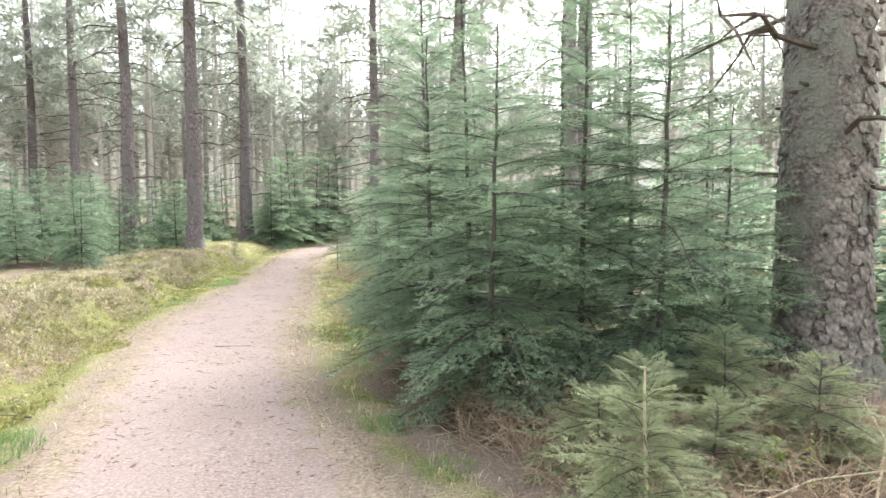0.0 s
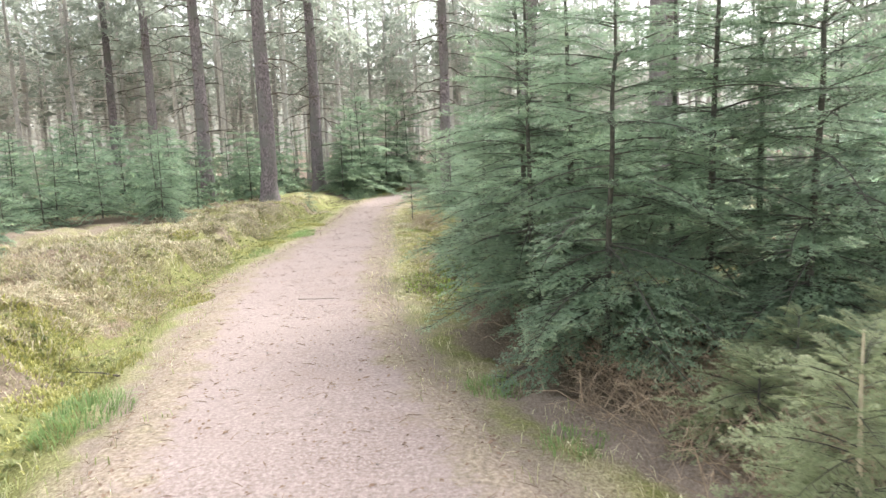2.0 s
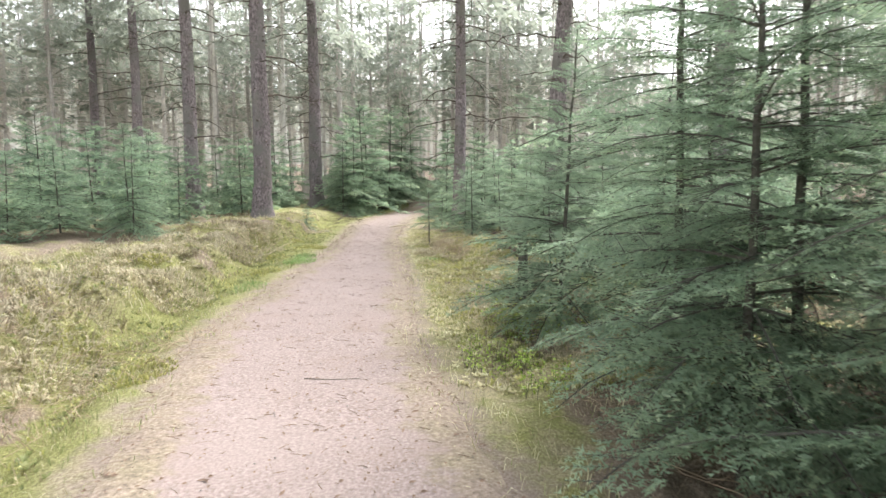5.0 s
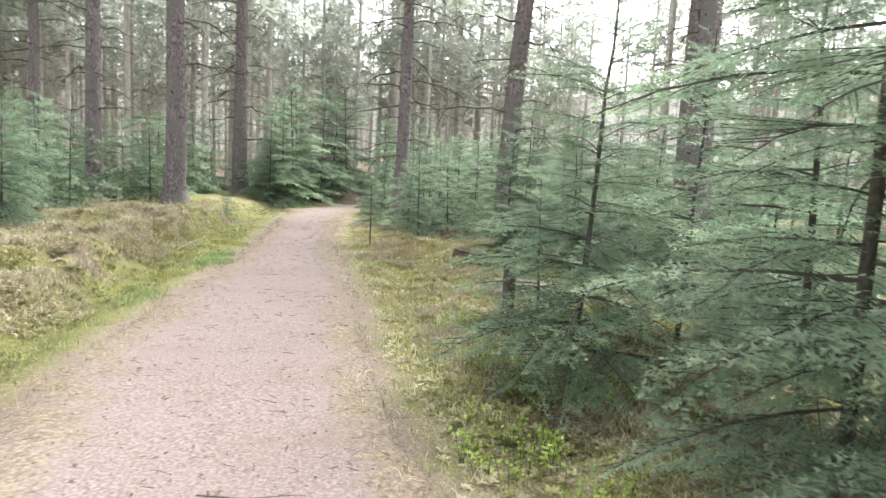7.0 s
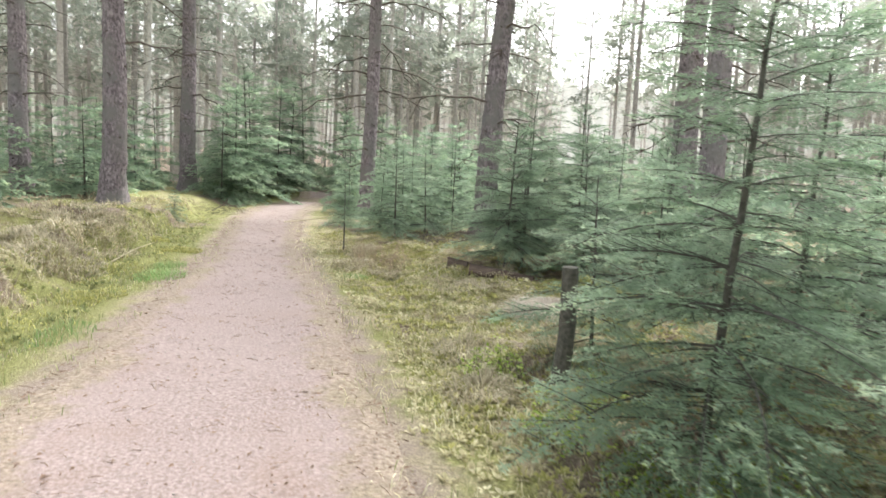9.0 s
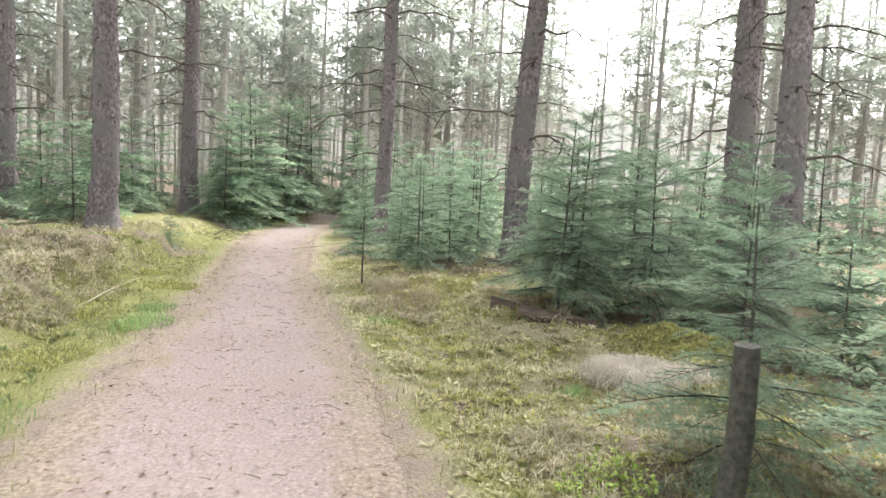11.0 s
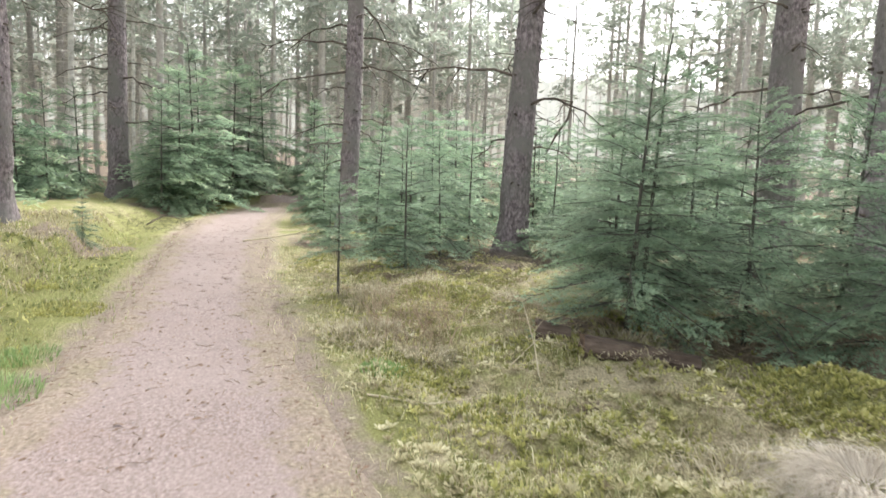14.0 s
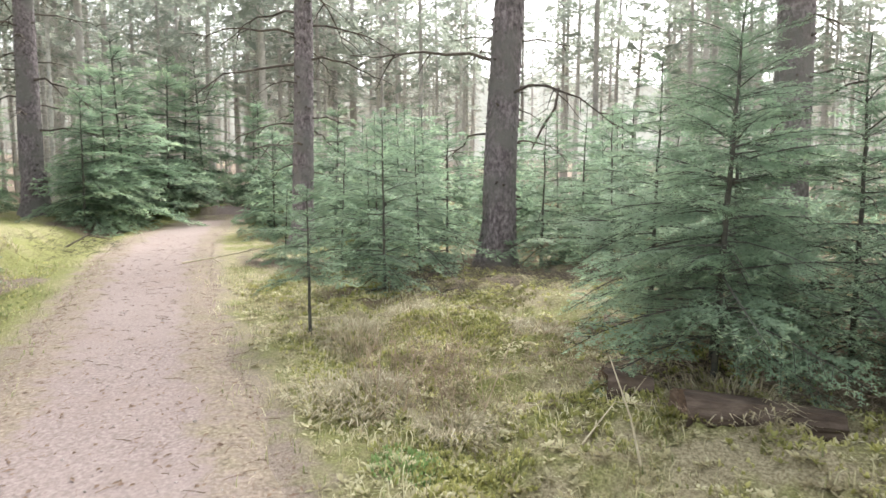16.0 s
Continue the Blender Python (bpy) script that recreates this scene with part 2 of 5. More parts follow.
def path_material():
    """Trodden pinkish-beige grit with dark specks and rusty needles, breaking up into litter and dry grass at its edges."""
    m = textured("trodden_grit", [(0.34, (0.13, 0.098, 0.087)), (0.5, (0.225, 0.178, 0.163)), (0.64, (0.325, 0.272, 0.252))], scale=44, detail=12, rough=0.95, bump=0.35,
                 bump_scale=70, bump_distance=0.012, gloss=0.15)
    n, l = m.node_tree.nodes, m.node_tree.links
    b = n["Principled BSDF"]
    src = b.inputs["Base Color"].links[0].from_socket
    tc = n.new("ShaderNodeTexCoord")

    def blend(fac, a, c):
        mx = n.new("ShaderNodeMix")
        mx.data_type = "RGBA"
        l.new(fac, mx.inputs["Factor"])
        l.new(a, mx.inputs["A"])
        if isinstance(c, tuple):
            mx.inputs["B"].default_value = (*c, 1)
        else:
            l.new(c, mx.inputs["B"])
        return mx.outputs["Result"]

    def noisy(scale, detail=6.0):
        t = n.new("ShaderNodeTexNoise")
        t.inputs["Scale"].default_value, t.inputs["Detail"].default_value, t.inputs["Roughness"].default_value = scale, detail, 0.7
        l.new(tc.outputs["Object"], t.inputs["Vector"])
        return t.outputs["Fac"]

    for scale, thr, c in ((38, 0.10, (0.11, 0.08, 0.068)), (27, 0.055, (0.36, 0.33, 0.31)), (13, 0.06, (0.10, 0.072, 0.06))):
        v = n.new("ShaderNodeTexVoronoi")
        v.inputs["Scale"].default_value, v.inputs["Randomness"].default_value = scale, 1.0
        mp = n.new("ShaderNodeMapping")
        mp.inputs["Rotation"].default_value = (0, 0, scale)
        mp.inputs["Scale"].default_value = (1, 0.45, 1)
        l.new(tc.outputs["Object"], mp.inputs["Vector"])
        l.new(mp.outputs[0], v.inputs["Vector"])
        r = ramp(n, [(thr * 0.6, (0.6, 0.6, 0.6)), (thr, (0, 0, 0))])
        l.new(v.outputs["Distance"], r.inputs[0])
        src = blend(r.outputs[0], src, c)
    rust = ramp(n, [(0.52, (0, 0, 0)), (0.72, (0.55, 0.55, 0.55))])
    l.new(noisy(1.3, 8.0), rust.inputs[0])
    src = blend(rust.outputs[0], src, (0.20, 0.142, 0.113))
    fine = noisy(34.0, 8.0)
    straw, moss = ramp(n, [(0.34, (0.11, 0.088, 0.052)), (0.5, (0.30, 0.262, 0.175)), (0.64, (0.50, 0.455, 0.335))]), ramp(n, [(0.34, (0.05, 0.055, 0.02)), (0.5, (0.18, 0.185, 0.066)), (0.64, (0.36, 0.345, 0.16))])
    patch = ramp(n, [(0.42, (0, 0, 0)), (0.58, (1, 1, 1))])
    l.new(fine, straw.inputs[0])
    l.new(fine, moss.inputs[0])
    l.new(noisy(1.6, 5.0), patch.inputs[0])
    earth = ramp(n, [(0.3, (0.10, 0.075, 0.058)), (0.52, (0.225, 0.178, 0.147)), (0.7, (0.33, 0.275, 0.23))])
    l.new(fine, earth.inputs[0])
    verge = blend(patch.outputs[0], straw.outputs[0], moss.outputs[0])
    worn = ramp(n, [(0.35, (1.0, 1.0, 1.0)), (0.65, (0.72, 0.72, 0.72))])
    l.new(noisy(2.7, 6.0), worn.inputs[0])
    verge = blend(worn.outputs[0], verge, earth.outputs[0])
    broad = ramp(n, [(0.35, (0.0, 0.0, 0.0)), (0.65, (0.5, 0.5, 0.5))])
    l.new(noisy(0.55, 4.0), broad.inputs[0])
    src = blend(broad.outputs[0], src, (0.275, 0.225, 0.207))
    at = n.new("ShaderNodeAttribute")
    at.attribute_name = "edge"
    ad = n.new("ShaderNodeMath")
    ad.operation = "MULTIPLY_ADD"
    ad.inputs[1].default_value, ad.inputs[2].default_value = 1.7, -0.85
    l.new(noisy(3.2, 8.0), ad.inputs[0])
    sm = n.new("ShaderNodeMath")
    sm.use_clamp = True
    l.new(ad.outputs[0], sm.inputs[0])
    l.new(at.outputs["Fac"], sm.inputs[1])
    er = ramp(n, [(0.36, (0, 0, 0)), (0.64, (1, 1, 1))])
    l.new(sm.outputs[0], er.inputs[0])
    l.new(blend(er.outputs[0], src, verge), b.inputs["Base Color"])
    return m


# ---------------------------------------------------------------- mesh helpers
class Build:
    """Gathers vertices, faces and a tone for each vertex, for one mesh."""

    def __init__(self):
        self.v, self.f, self.t, self.n = [], [], [], 0

    def add(self, verts, faces, tone=0.5):
        verts = np.asarray(verts, float)
        self.v.append(verts)
        self.f.append(np.asarray(faces, int) + self.n)
        self.t.append(np.broadcast_to(np.asarray(tone, float), (len(verts),)))
        self.n += len(verts)

    def mesh(self, name, material, smooth=False):
        me = bpy.data.meshes.new(name)
        verts = np.concatenate(self.v)
        faces = [fa for block in self.f for fa in block.tolist()]
        me.from_pydata(verts.tolist(), [], faces)
        a = me.attributes.new("tone", "FLOAT", "POINT")
        a.data.foreach_set("value", np.concatenate(self.t).astype(np.float32))
        me.materials.append(material)
        if smooth:
            me.polygons.foreach_set("use_smooth", np.ones(len(me.polygons), bool))
        return me


def tube(points, radii, sides=6, lump=0.0, rng=None, cap=True):
    """A tapered round bar along points."""
    points = np.asarray(points, float)
    radii = np.asarray(radii, float)
    d = np.gradient(points, axis=0)
    d /= np.linalg.norm(d, axis=1)[:, None] + 1e-9
    ref = np.array([0, 0, 1.0]) if abs(d[:, 2]).mean() < 0.8 else np.array([1.0, 0, 0])
    u = np.cross(d, ref)
    u /= np.linalg.norm(u, axis=1)[:, None] + 1e-9
    w = np.cross(d, u)
    a = np.arange(sides) / sides * 2 * np.pi
    ring = (np.cos(a)[None, :, None] * u[:, None] + np.sin(a)[None, :, None] * w[:, None])
    r = np.repeat(radii[:, None], sides, 1)
    if lump and rng is not None:
        r = r * (1 + lump * rng.uniform(-1, 1, r.shape))
    v = (points[:, None] + ring * r[..., None]).reshape(-1, 3)
    i = np.arange(len(points) - 1)[:, None] * sides
    j = np.arange(sides)[None]
    k = (j + 1) % sides
    f = np.stack([i + j, i + k, i + sides + k, i + sides + j], -1).reshape(-1, 4)
    return v, f


def linked(name, me, parent=None, label=""):
    ob = new(name, me)
    if parent is not None:
        ob.parent = parent
    if label:
        ob["label"] = label
    return ob


def part(name, build, material, parent, label="", smooth=False):
    return linked(name, build.mesh(name, material, smooth), parent, label)


def empty(name, m, label, category, group="", kind=""):
    ob = new(name)
    ob.empty_display_size = 0.2
    ob.matrix_basis = m
    return tagged(ob, label, category, group, kind)


# ---------------------------------------------------------------- plan: edges of the path, lie of the land
EDGE_Y = [-14, -6, 0, 3.6, 5.0, 7.4, 10.0, 14.0, 17.5, 21.0, 25.0, 28.5, 32.0, 35.0, 38.0]
EDGE_L = [-1.0, -1.1, -1.35, -2.35, -2.85, -3.65, -4.35, -4.75, -5.1, -5.65, -6.3, -6.62, -6.6, -6.3, -5.6]
EDGE_R = [1.0, 0.9, 0.6, -0.3, -0.95, -1.75, -2.38, -3.0, -3.72, -4.3, -4.75, -5.05, -5.1, -4.9, -4.4]


def noise2(x, y, s, k=0.0):
    return noise.noise(Vector((x * s, y * s, k)))


def step(a, b, v):
    t = min(1.0, max(0.0, (v - a) / (b - a)))
    return t * t * (3 - 2 * t)


def lie(y):
    y = min(19.0, max(-20.0, y))
    return -0.0244 * y + 0.00073 * y * y


def land(x, y, rough=True):
    """Height of the ground."""
    left, right = np.interp(y, EDGE_Y, EDGE_L), np.interp(y, EDGE_Y, EDGE_R)
    z = lie(y)
    dl, dr = left - x, x - right
    if y > 36:
        dl = dr = 5.0
    near = 1 - step(25, 40, abs(y - 12))
    if dl > 0:
        ditch = -0.20 * math.exp(-((dl - 0.95) / 0.36) ** 2) * step(16, 10, y)
        bank = step(1.2, 1.7, dl + 0.45 * noise2(x, y, 0.8, 4.0)) * (0.34 + 0.26 * noise2(x, y, 0.45, 1.0)) * near
        z += ditch + bank
    if dr > 0:
        z += -0.03 * step(0.0, 0.8, dr) + step(0.7, 2.4, dr) * (0.05 + 0.16 * noise2(x, y, 0.55, 2.0)) * near
        z += 0.22 * math.exp(-((x - 0.35) ** 2 / 0.9 + (y - 15.25) ** 2 / 0.30))
        z += 0.12 * math.exp(-((x + 1.9) ** 2 + (y - 18.9) ** 2) / 0.35)
    if dl > 0.9:
        z += near * step(0.9, 1.6, dl) * 0.30 * (0.35 - abs(noise2(x, y, 1.25, 14.0)) - 0.5 * abs(noise2(x, y, 2.9, 15.0)))
    if dr > 0.5:
        z += near * step(0.5, 1.2, dr) * 0.20 * (0.3 - abs(noise2(x, y, 1.5, 16.0)) - 0.5 * abs(noise2(x, y, 3.4, 17.0)))
    off = step(0.15, 0.7, max(dl, dr))
    if rough:
        z += off * (0.075 * noise2(x, y, 1.9, 5.0) + 0.07 * (0.3 - abs(noise2(x, y, 3.6, 6.0))) + 0.045 * (0.3 - abs(noise2(x, y, 7.5, 7.0))))
    far = math.hypot(x + 3, y - 12)
    z += 4.0 * step(48, 118, far) + 20 * step(125, 420, far) + 0.5 * step(25, 50, far) * noise2(x, y, 0.06, 9.0)
    return z


def graded(lo, hi, fine, end0, end1, grow=1.22):
    a = list(np.arange(lo, hi + 1e-6, fine))
    s = fine
    while a[-1] < end1:
        s *= grow
        a.append(a[-1] + s)
    s = fine
    while a[0] > end0:
        s *= grow
        a.insert(0, a[0] - s)
    return a


# places of the young conifers: x, y, height, spread, kind of crown, turn
YOUNG_NEAR = [(0.35, 5.3, 3.2, 1.12), (-0.12, 6.5, 3.4, 1.0), (1.2, 5.8, 4.0, 1.1), (1.95, 6.8, 4.1, 1.08), (-0.12, 7.75, 4.4, 1.05),
              (1.35, 7.6, 4.4, 1.05), (2.5, 5.9, 2.6, 0.85), (1.75, 5.35, 3.8, 1.05), (0.55, 9.2, 3.4, 1.0), (0.3, 6.9, 4.3, 1.0), (-0.75, 10.0, 3.1, 1.0), (-0.68, 12.0, 1.5, 0.72)]
YOUNG_MID = [(0.5, 11.2, 3.0, 1.0), (-0.53, 16.75, 2.5, 1.0), (-0.15, 17.3, 2.9, 1.0), (0.75, 16.9, 2.6, 1.1), (1.6, 16.1, 2.2, 1.0), (2.3, 17.6, 2.8, 1.0),
             (0.1, 18.6, 2.6, 1.0), (1.25, 18.9, 3.0, 1.0), (1.5, 14.2, 1.3, 0.75), (1.9, 12.3, 2.3, 1.0)]
YOUNG_FAR = [(-9.17, 16.5, 1.9, 0.95), (-10.4, 15.9, 1.7, 0.9), (-12.3, 16.8, 1.9, 1.0), (-11.2, 18.3, 2.1, 1.0), (-13.9, 17.3, 2.1, 1.0), (-8.0, 9.6, 0.9, 0.5), (-10.9, 13.3, 1.2, 0.7),
             (-10.1, 20.3, 1.9, 0.9), (-11.8, 22.0, 2.3, 1.0), (-13.8, 21.0, 2.3, 1.0), (-15.6, 19.5, 2.1, 1.0), (-16.5, 23.0, 2.4, 1.0), (-10.0, 24.4, 2.2, 1.0), (-11.7, 26.4, 2.3, 1.0),
             (-10.7, 28.2, 2.3, 1.0), (-13.4, 25.3, 2.3, 1.0), (-15.5, 27.5, 2.6, 1.0), (-18.5, 26.5, 2.4, 1.0), (-10.7, 29.8, 2.5, 1.0), (-12.8, 31.5, 2.6, 1.0),
             (-8.1, 30.6, 2.7, 1.0), (-7.7, 33.2, 4.2, 1.15), (-7.1, 36.2, 4.0, 1.1), (-8.9, 34.6, 3.6, 1.0), (-6.3, 39.6, 4.2, 1.1), (-4.6, 41.0, 3.6, 1.0), (-8.4, 39.0, 3.4, 1.0), (-2.8, 39.5, 3.2, 1.0),
             (-7.25, 22.6, 0.8, 0.55), (-3.6, 29.6, 2.3, 0.9), (-3.35, 24.6, 1.3, 0.6), (-2.15, 20.9, 1.9, 0.85), (-1.4, 22.4, 2.0, 0.9), (-2.5, 23.2, 1.8, 0.8), (-0.6, 24.0, 2.1, 0.9), (-1.6, 25.6, 2.3, 1.0),
             (-0.3, 27.4, 2.4, 1.0), (1.6, 22.2, 2.2, 1.0), (2.6, 20.6, 2.2, 1.0), (3.1, 24.6, 2.4, 1.0), (1.6, 27.0, 2.3, 1.0), (-2.2, 28.8, 2.6, 1.0), (4.5, 19.0, 2.3, 1.0), (4.2, 16.0, 2.2, 1.0), (3.4, 13.6, 2.3, 1.0),
             (5.6, 21.6, 2.3, 1.0), (4.3, 27.8, 2.4, 1.0), (6.7, 24.4, 2.3, 1.0), (0.2, 30.6, 2.4, 1.0), (2.8, 30.8, 2.4, 1.0), (-1.9, 32.6, 2.5, 1.0), (5.8, 31.0, 2.3, 1.0), (8.6, 27.5, 2.2, 1.0), (-3.7, 34.0, 2.6, 1.0), (3.6, 9.0, 2.6, 1.0), (4.6, 11.2, 2.5, 1.0)]
YOUNG_ALL = YOUNG_NEAR + YOUNG_MID + YOUNG_FAR


def build_ground():
    xs, ys = graded(-8.5, 4.0, 0.085, -420, 420), graded(-1.0, 22.0, 0.10, -420, 420)
    verts, litter, wet, bare = [], [], [], []
    yx = np.array([(p[0], p[1], p[3]) for p in YOUNG_ALL])
    for y in ys:
        left, right = np.interp(y, EDGE_Y, EDGE_L), np.interp(y, EDGE_Y, EDGE_R)
        for x in xs:
            verts.append((x, y, land(x, y)))
            d = np.sqrt((yx[:, 0] - x) ** 2 + (yx[:, 1] - y) ** 2).min() if -25 < x < 15 and -5 < y < 45 else 9.0
            dl, dr = left - x, x - right
            edge = max(dl, dr)
            k = step(1.1, 0.45, d)
            k = max(k, 0.9 * step(0.35, 1.3, dr) * step(7.5, 3.5, math.hypot(x - 1.5, y - 3.6) * 1.3))
            k = max(k, 0.5 * step(2.6, 4.5, dl), 0.5 * step(3.0, 6.0, dr), 0.9 * step(26, 45, math.hypot(x + 3, y - 12)))
            if dl > 1.0:
                k = max(k, 0.75 * step(0.12, 0.4, noise2(x, y, 0.9, 40.0)))
            if dr > 0.6:
                k = max(k, 0.6 * step(0.2, 0.45, noise2(x, y, 1.1, 41.0)))
            litter.append(k)
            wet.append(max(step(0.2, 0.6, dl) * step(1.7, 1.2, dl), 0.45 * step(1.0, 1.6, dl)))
            bare.append(max(0.62 * step(0.75, 0.1, edge), 1.0 * math.exp(-((0.78 * (x - 0.25) + 0.62 * (y - 4.2)) ** 2 / 0.10 + (0.62 * (x - 0.25) - 0.78 * (y - 4.2)) ** 2 / 1.2))))
    nx, ny = len(xs), len(ys)
    i, j = np.meshgrid(np.arange(nx - 1), np.arange(ny - 1))
    a = (j * nx + i).ravel()
    me = bpy.data.meshes.new("ground")
    me.from_pydata(verts, [], np.stack([a, a + 1, a + nx + 1, a + nx], 1).tolist())
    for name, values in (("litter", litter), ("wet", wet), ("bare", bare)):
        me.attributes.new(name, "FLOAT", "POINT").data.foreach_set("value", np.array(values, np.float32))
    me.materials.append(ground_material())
    me.polygons.foreach_set("use_smooth", np.ones(len(me.polygons), bool))
    tagged(new("ground", me), "mossy forest floor with straw grass and brown needle litter", "ground", kind="structure")


def build_path():
    ys = np.arange(-14, 38.01, 0.10)
    verts, edge, n = [], [], 25
    for y in ys:
        a, b = np.interp(y, EDGE_Y, EDGE_L), np.interp(y, EDGE_Y, EDGE_R)
        a += 0.12 * noise2(0, y, 0.9, 3.0)
        b += 0.12 * noise2(9, y, 0.9, 3.0)
        if y > 34:
            a, b = a + 0.06 * (y - 34) ** 2, b + 0.10 * (y - 34) ** 2
        for k in range(n):
            s = k / (n - 1)
            x = (a - 0.25) + (b - a + 0.50) * s
            over = max(a - x, x - b)
            dip = 0.02 * (1 - (2 * s - 1) ** 2)
            verts.append((x, y, land(x, y, False) + 0.034 - dip + 0.005 * noise2(x, y, 3.0, 2.0) - 0.05 * step(-0.05, 0.25, over)))
            edge.append(step(-0.62, 0.22, over))
    i, j = np.meshgrid(np.arange(n - 1), np.arange(len(ys) - 1))
    a = (j * n + i).ravel()
    me = bpy.data.meshes.new("path")
    me.from_pydata(verts, [], np.stack([a, a + 1, a + n + 1, a + n], 1).tolist())
    me.attributes.new("edge", "FLOAT", "POINT").data.foreach_set("value", np.array(edge, np.float32))
    me.materials.append(path_material())
    me.polygons.foreach_set("use_smooth", np.ones(len(me.polygons), bool))
    tagged(new("path", me), "narrow trodden path of pinkish-beige grit curving through the forest", "path", kind="structure")


build_ground()
build_path()


# ---------------------------------------------------------------- conifer shoots and young trees
def shoot(rng, twig_gap, side_gap, needle_gap, needle_len, needle_wide):
    """One flat fan of a branch, 1 long, along +x: side twigs that branch once more, all set with short needles (triangles), and the wood."""
    tri, tone, wood = [], [], []
    s = np.linspace(0, 1, 9)
    bend, droop = rng.uniform(-0.12, 0.12), rng.uniform(0.14, 0.36)
    axis = np.stack([s, bend * s ** 2, 0.10 * s - droop * s ** 2.2], 1)
    wood.append((axis, 0.009 * (1 - 0.8 * s)))

    def at(u):
        return np.array([np.interp(u, s, axis[:, k]) for k in range(3)])

    def needles(p0, p1, tone0, tone1):
        d = p1 - p0
        length = np.linalg.norm(d)
        cnt = max(2, int(length / needle_gap))
        d = d / (length + 1e-9)
        side = np.cross(d, [0, 0, 1.0])
        side /= np.linalg.norm(side) + 1e-9
        u = (np.arange(cnt) + 0.5 + rng.uniform(-0.3, 0.3, cnt)) / cnt
        c = p0 + (p1 - p0) * u[:, None]
        for g in (-1, 1):
            nl = needle_len * rng.uniform(0.7, 1.25, cnt) * np.where(u < 0.85, 1.0, 0.75)
            tip = c + nl[:, None] * (0.62 * d + 0.74 * g * side) + np.outer(nl * rng.uniform(-0.5, 0.5, cnt), [0, 0, 1.0])
            tri.append(np.stack([c - d * needle_wide, c + d * needle_wide, tip], 1))
            tone.append(tone0 + (tone1 - tone0) * u + rng.uniform(-0.08, 0.08, cnt))

    cnt = int(0.9 / twig_gap)
    for q in range(cnt):
        for g in (-1, 1):
            u = 0.09 + 0.88 * (q + 0.5 * (g > 0) + rng.uniform(-0.25, 0.25)) / cnt
            reach = 0.46 * (1 - u) ** 0.7 * min(1, (u + 0.05) / 0.25) * rng.uniform(0.5, 1.2) + 0.04
            ang = radians(rng.uniform(40, 62))
            p0 = at(u)
            sag = rng.uniform(-0.36, 0.12)
            p1 = p0 + np.array([math.cos(ang) * reach, g * math.sin(ang) * reach, sag * reach])
            # Tone holds the crown's inner shade, dark near the foot, and paler young tips.
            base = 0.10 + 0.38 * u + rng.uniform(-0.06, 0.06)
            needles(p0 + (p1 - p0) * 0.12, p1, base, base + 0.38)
            wood.append((np.stack([p0, p1]), np.array([0.004, 0.0015])))
            if side_gap:
                for e in range(int(reach / side_gap)):
                    v = 0.22 + 0.7 * (e + rng.uniform(0, 0.6)) * side_gap / reach
                    h = 1 if e % 2 else -1
                    r2 = (0.34 * reach * (1 - v) + 0.035) * rng.uniform(0.7, 1.25)
                    a2 = g * ang + h * radians(rng.uniform(36, 56))
                    q0 = p0 + (p1 - p0) * v
                    q1 = q0 + np.array([math.cos(a2) * r2, math.sin(a2) * r2, rng.uniform(-0.42, 0.15) * r2])
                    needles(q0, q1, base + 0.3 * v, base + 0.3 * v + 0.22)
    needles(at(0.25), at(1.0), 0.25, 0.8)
    return np.concatenate(tri).reshape(-1, 3), np.repeat(np.concatenate(tone), 3), wood


LEVELS = {"near": (0.070, 0.058, 0.021, 0.027, 0.0075), "mid": (0.085, 0.085, 0.044, 0.044, 0.017), "far": (0.13, 0, 0.10, 0.15, 0.040), "crown": (0.13, 0, 0.10, 0.16, 0.036),
          "spruce": (0.075, 0.08, 0.022, 0.036, 0.0085)}
SHOOTS = {k: [shoot(np.random.default_rng(10 + q), *v) for q in range(5)] for k, v in LEVELS.items()}


def bough_mesh(level, q, needle):
    """A whole spray as one mesh: needles and wood."""
    v, tone, wood = SHOOTS[level][q]
    b = Build()
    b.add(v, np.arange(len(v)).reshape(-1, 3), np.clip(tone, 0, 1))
    me0 = sum(len(f) for f in b.f)
    for k, (pts, rad) in enumerate(wood):
        if k == 0 or k % 2 == (level == "near"):
            b.add(*tube(pts[::2] if k == 0 else pts, rad[::2] if k == 0 else rad * 0.8, 3))
    me = b.mesh("bough", needle)
    me.materials.append(M_STEM)
    idx = np.zeros(len(me.polygons), np.int32)
    idx[me0:] = 1
    me.polygons.foreach_set("material_index", idx)
    return me


def boughs(rng, height, spread, count, bare, axis, s):
    """Where the boughs of a young conifer stand: foot, turn, tilt, roll and reach."""
    tiers = max(5, int(height * 4.2))
    for q in range(count):
        u = ((q + rng.uniform(0, 1)) / count) ** 1.2
        if rng.random() < 0.7:
            u = min(1.0, (round(u * tiers) + rng.uniform(-0.12, 0.12)) / tiers)
        u = bare + (0.985 - bare) * max(0.0, u)
        az = q * 2.39996 + rng.uniform(-0.5, 0.5)
        reach = spread * 1.2 * ((1 - u) ** 0.66) * min(1.0, 0.70 + u) * rng.uniform(0.5, 1.22) + 0.12
        el = radians(-12 + 46 * u ** 1.5 + rng.uniform(-12, 12))
        p = np.array([np.interp(u, s, axis[:, k]) for k in range(3)])
        yield p, az, el, rng.uniform(-0.30, 0.30), reach


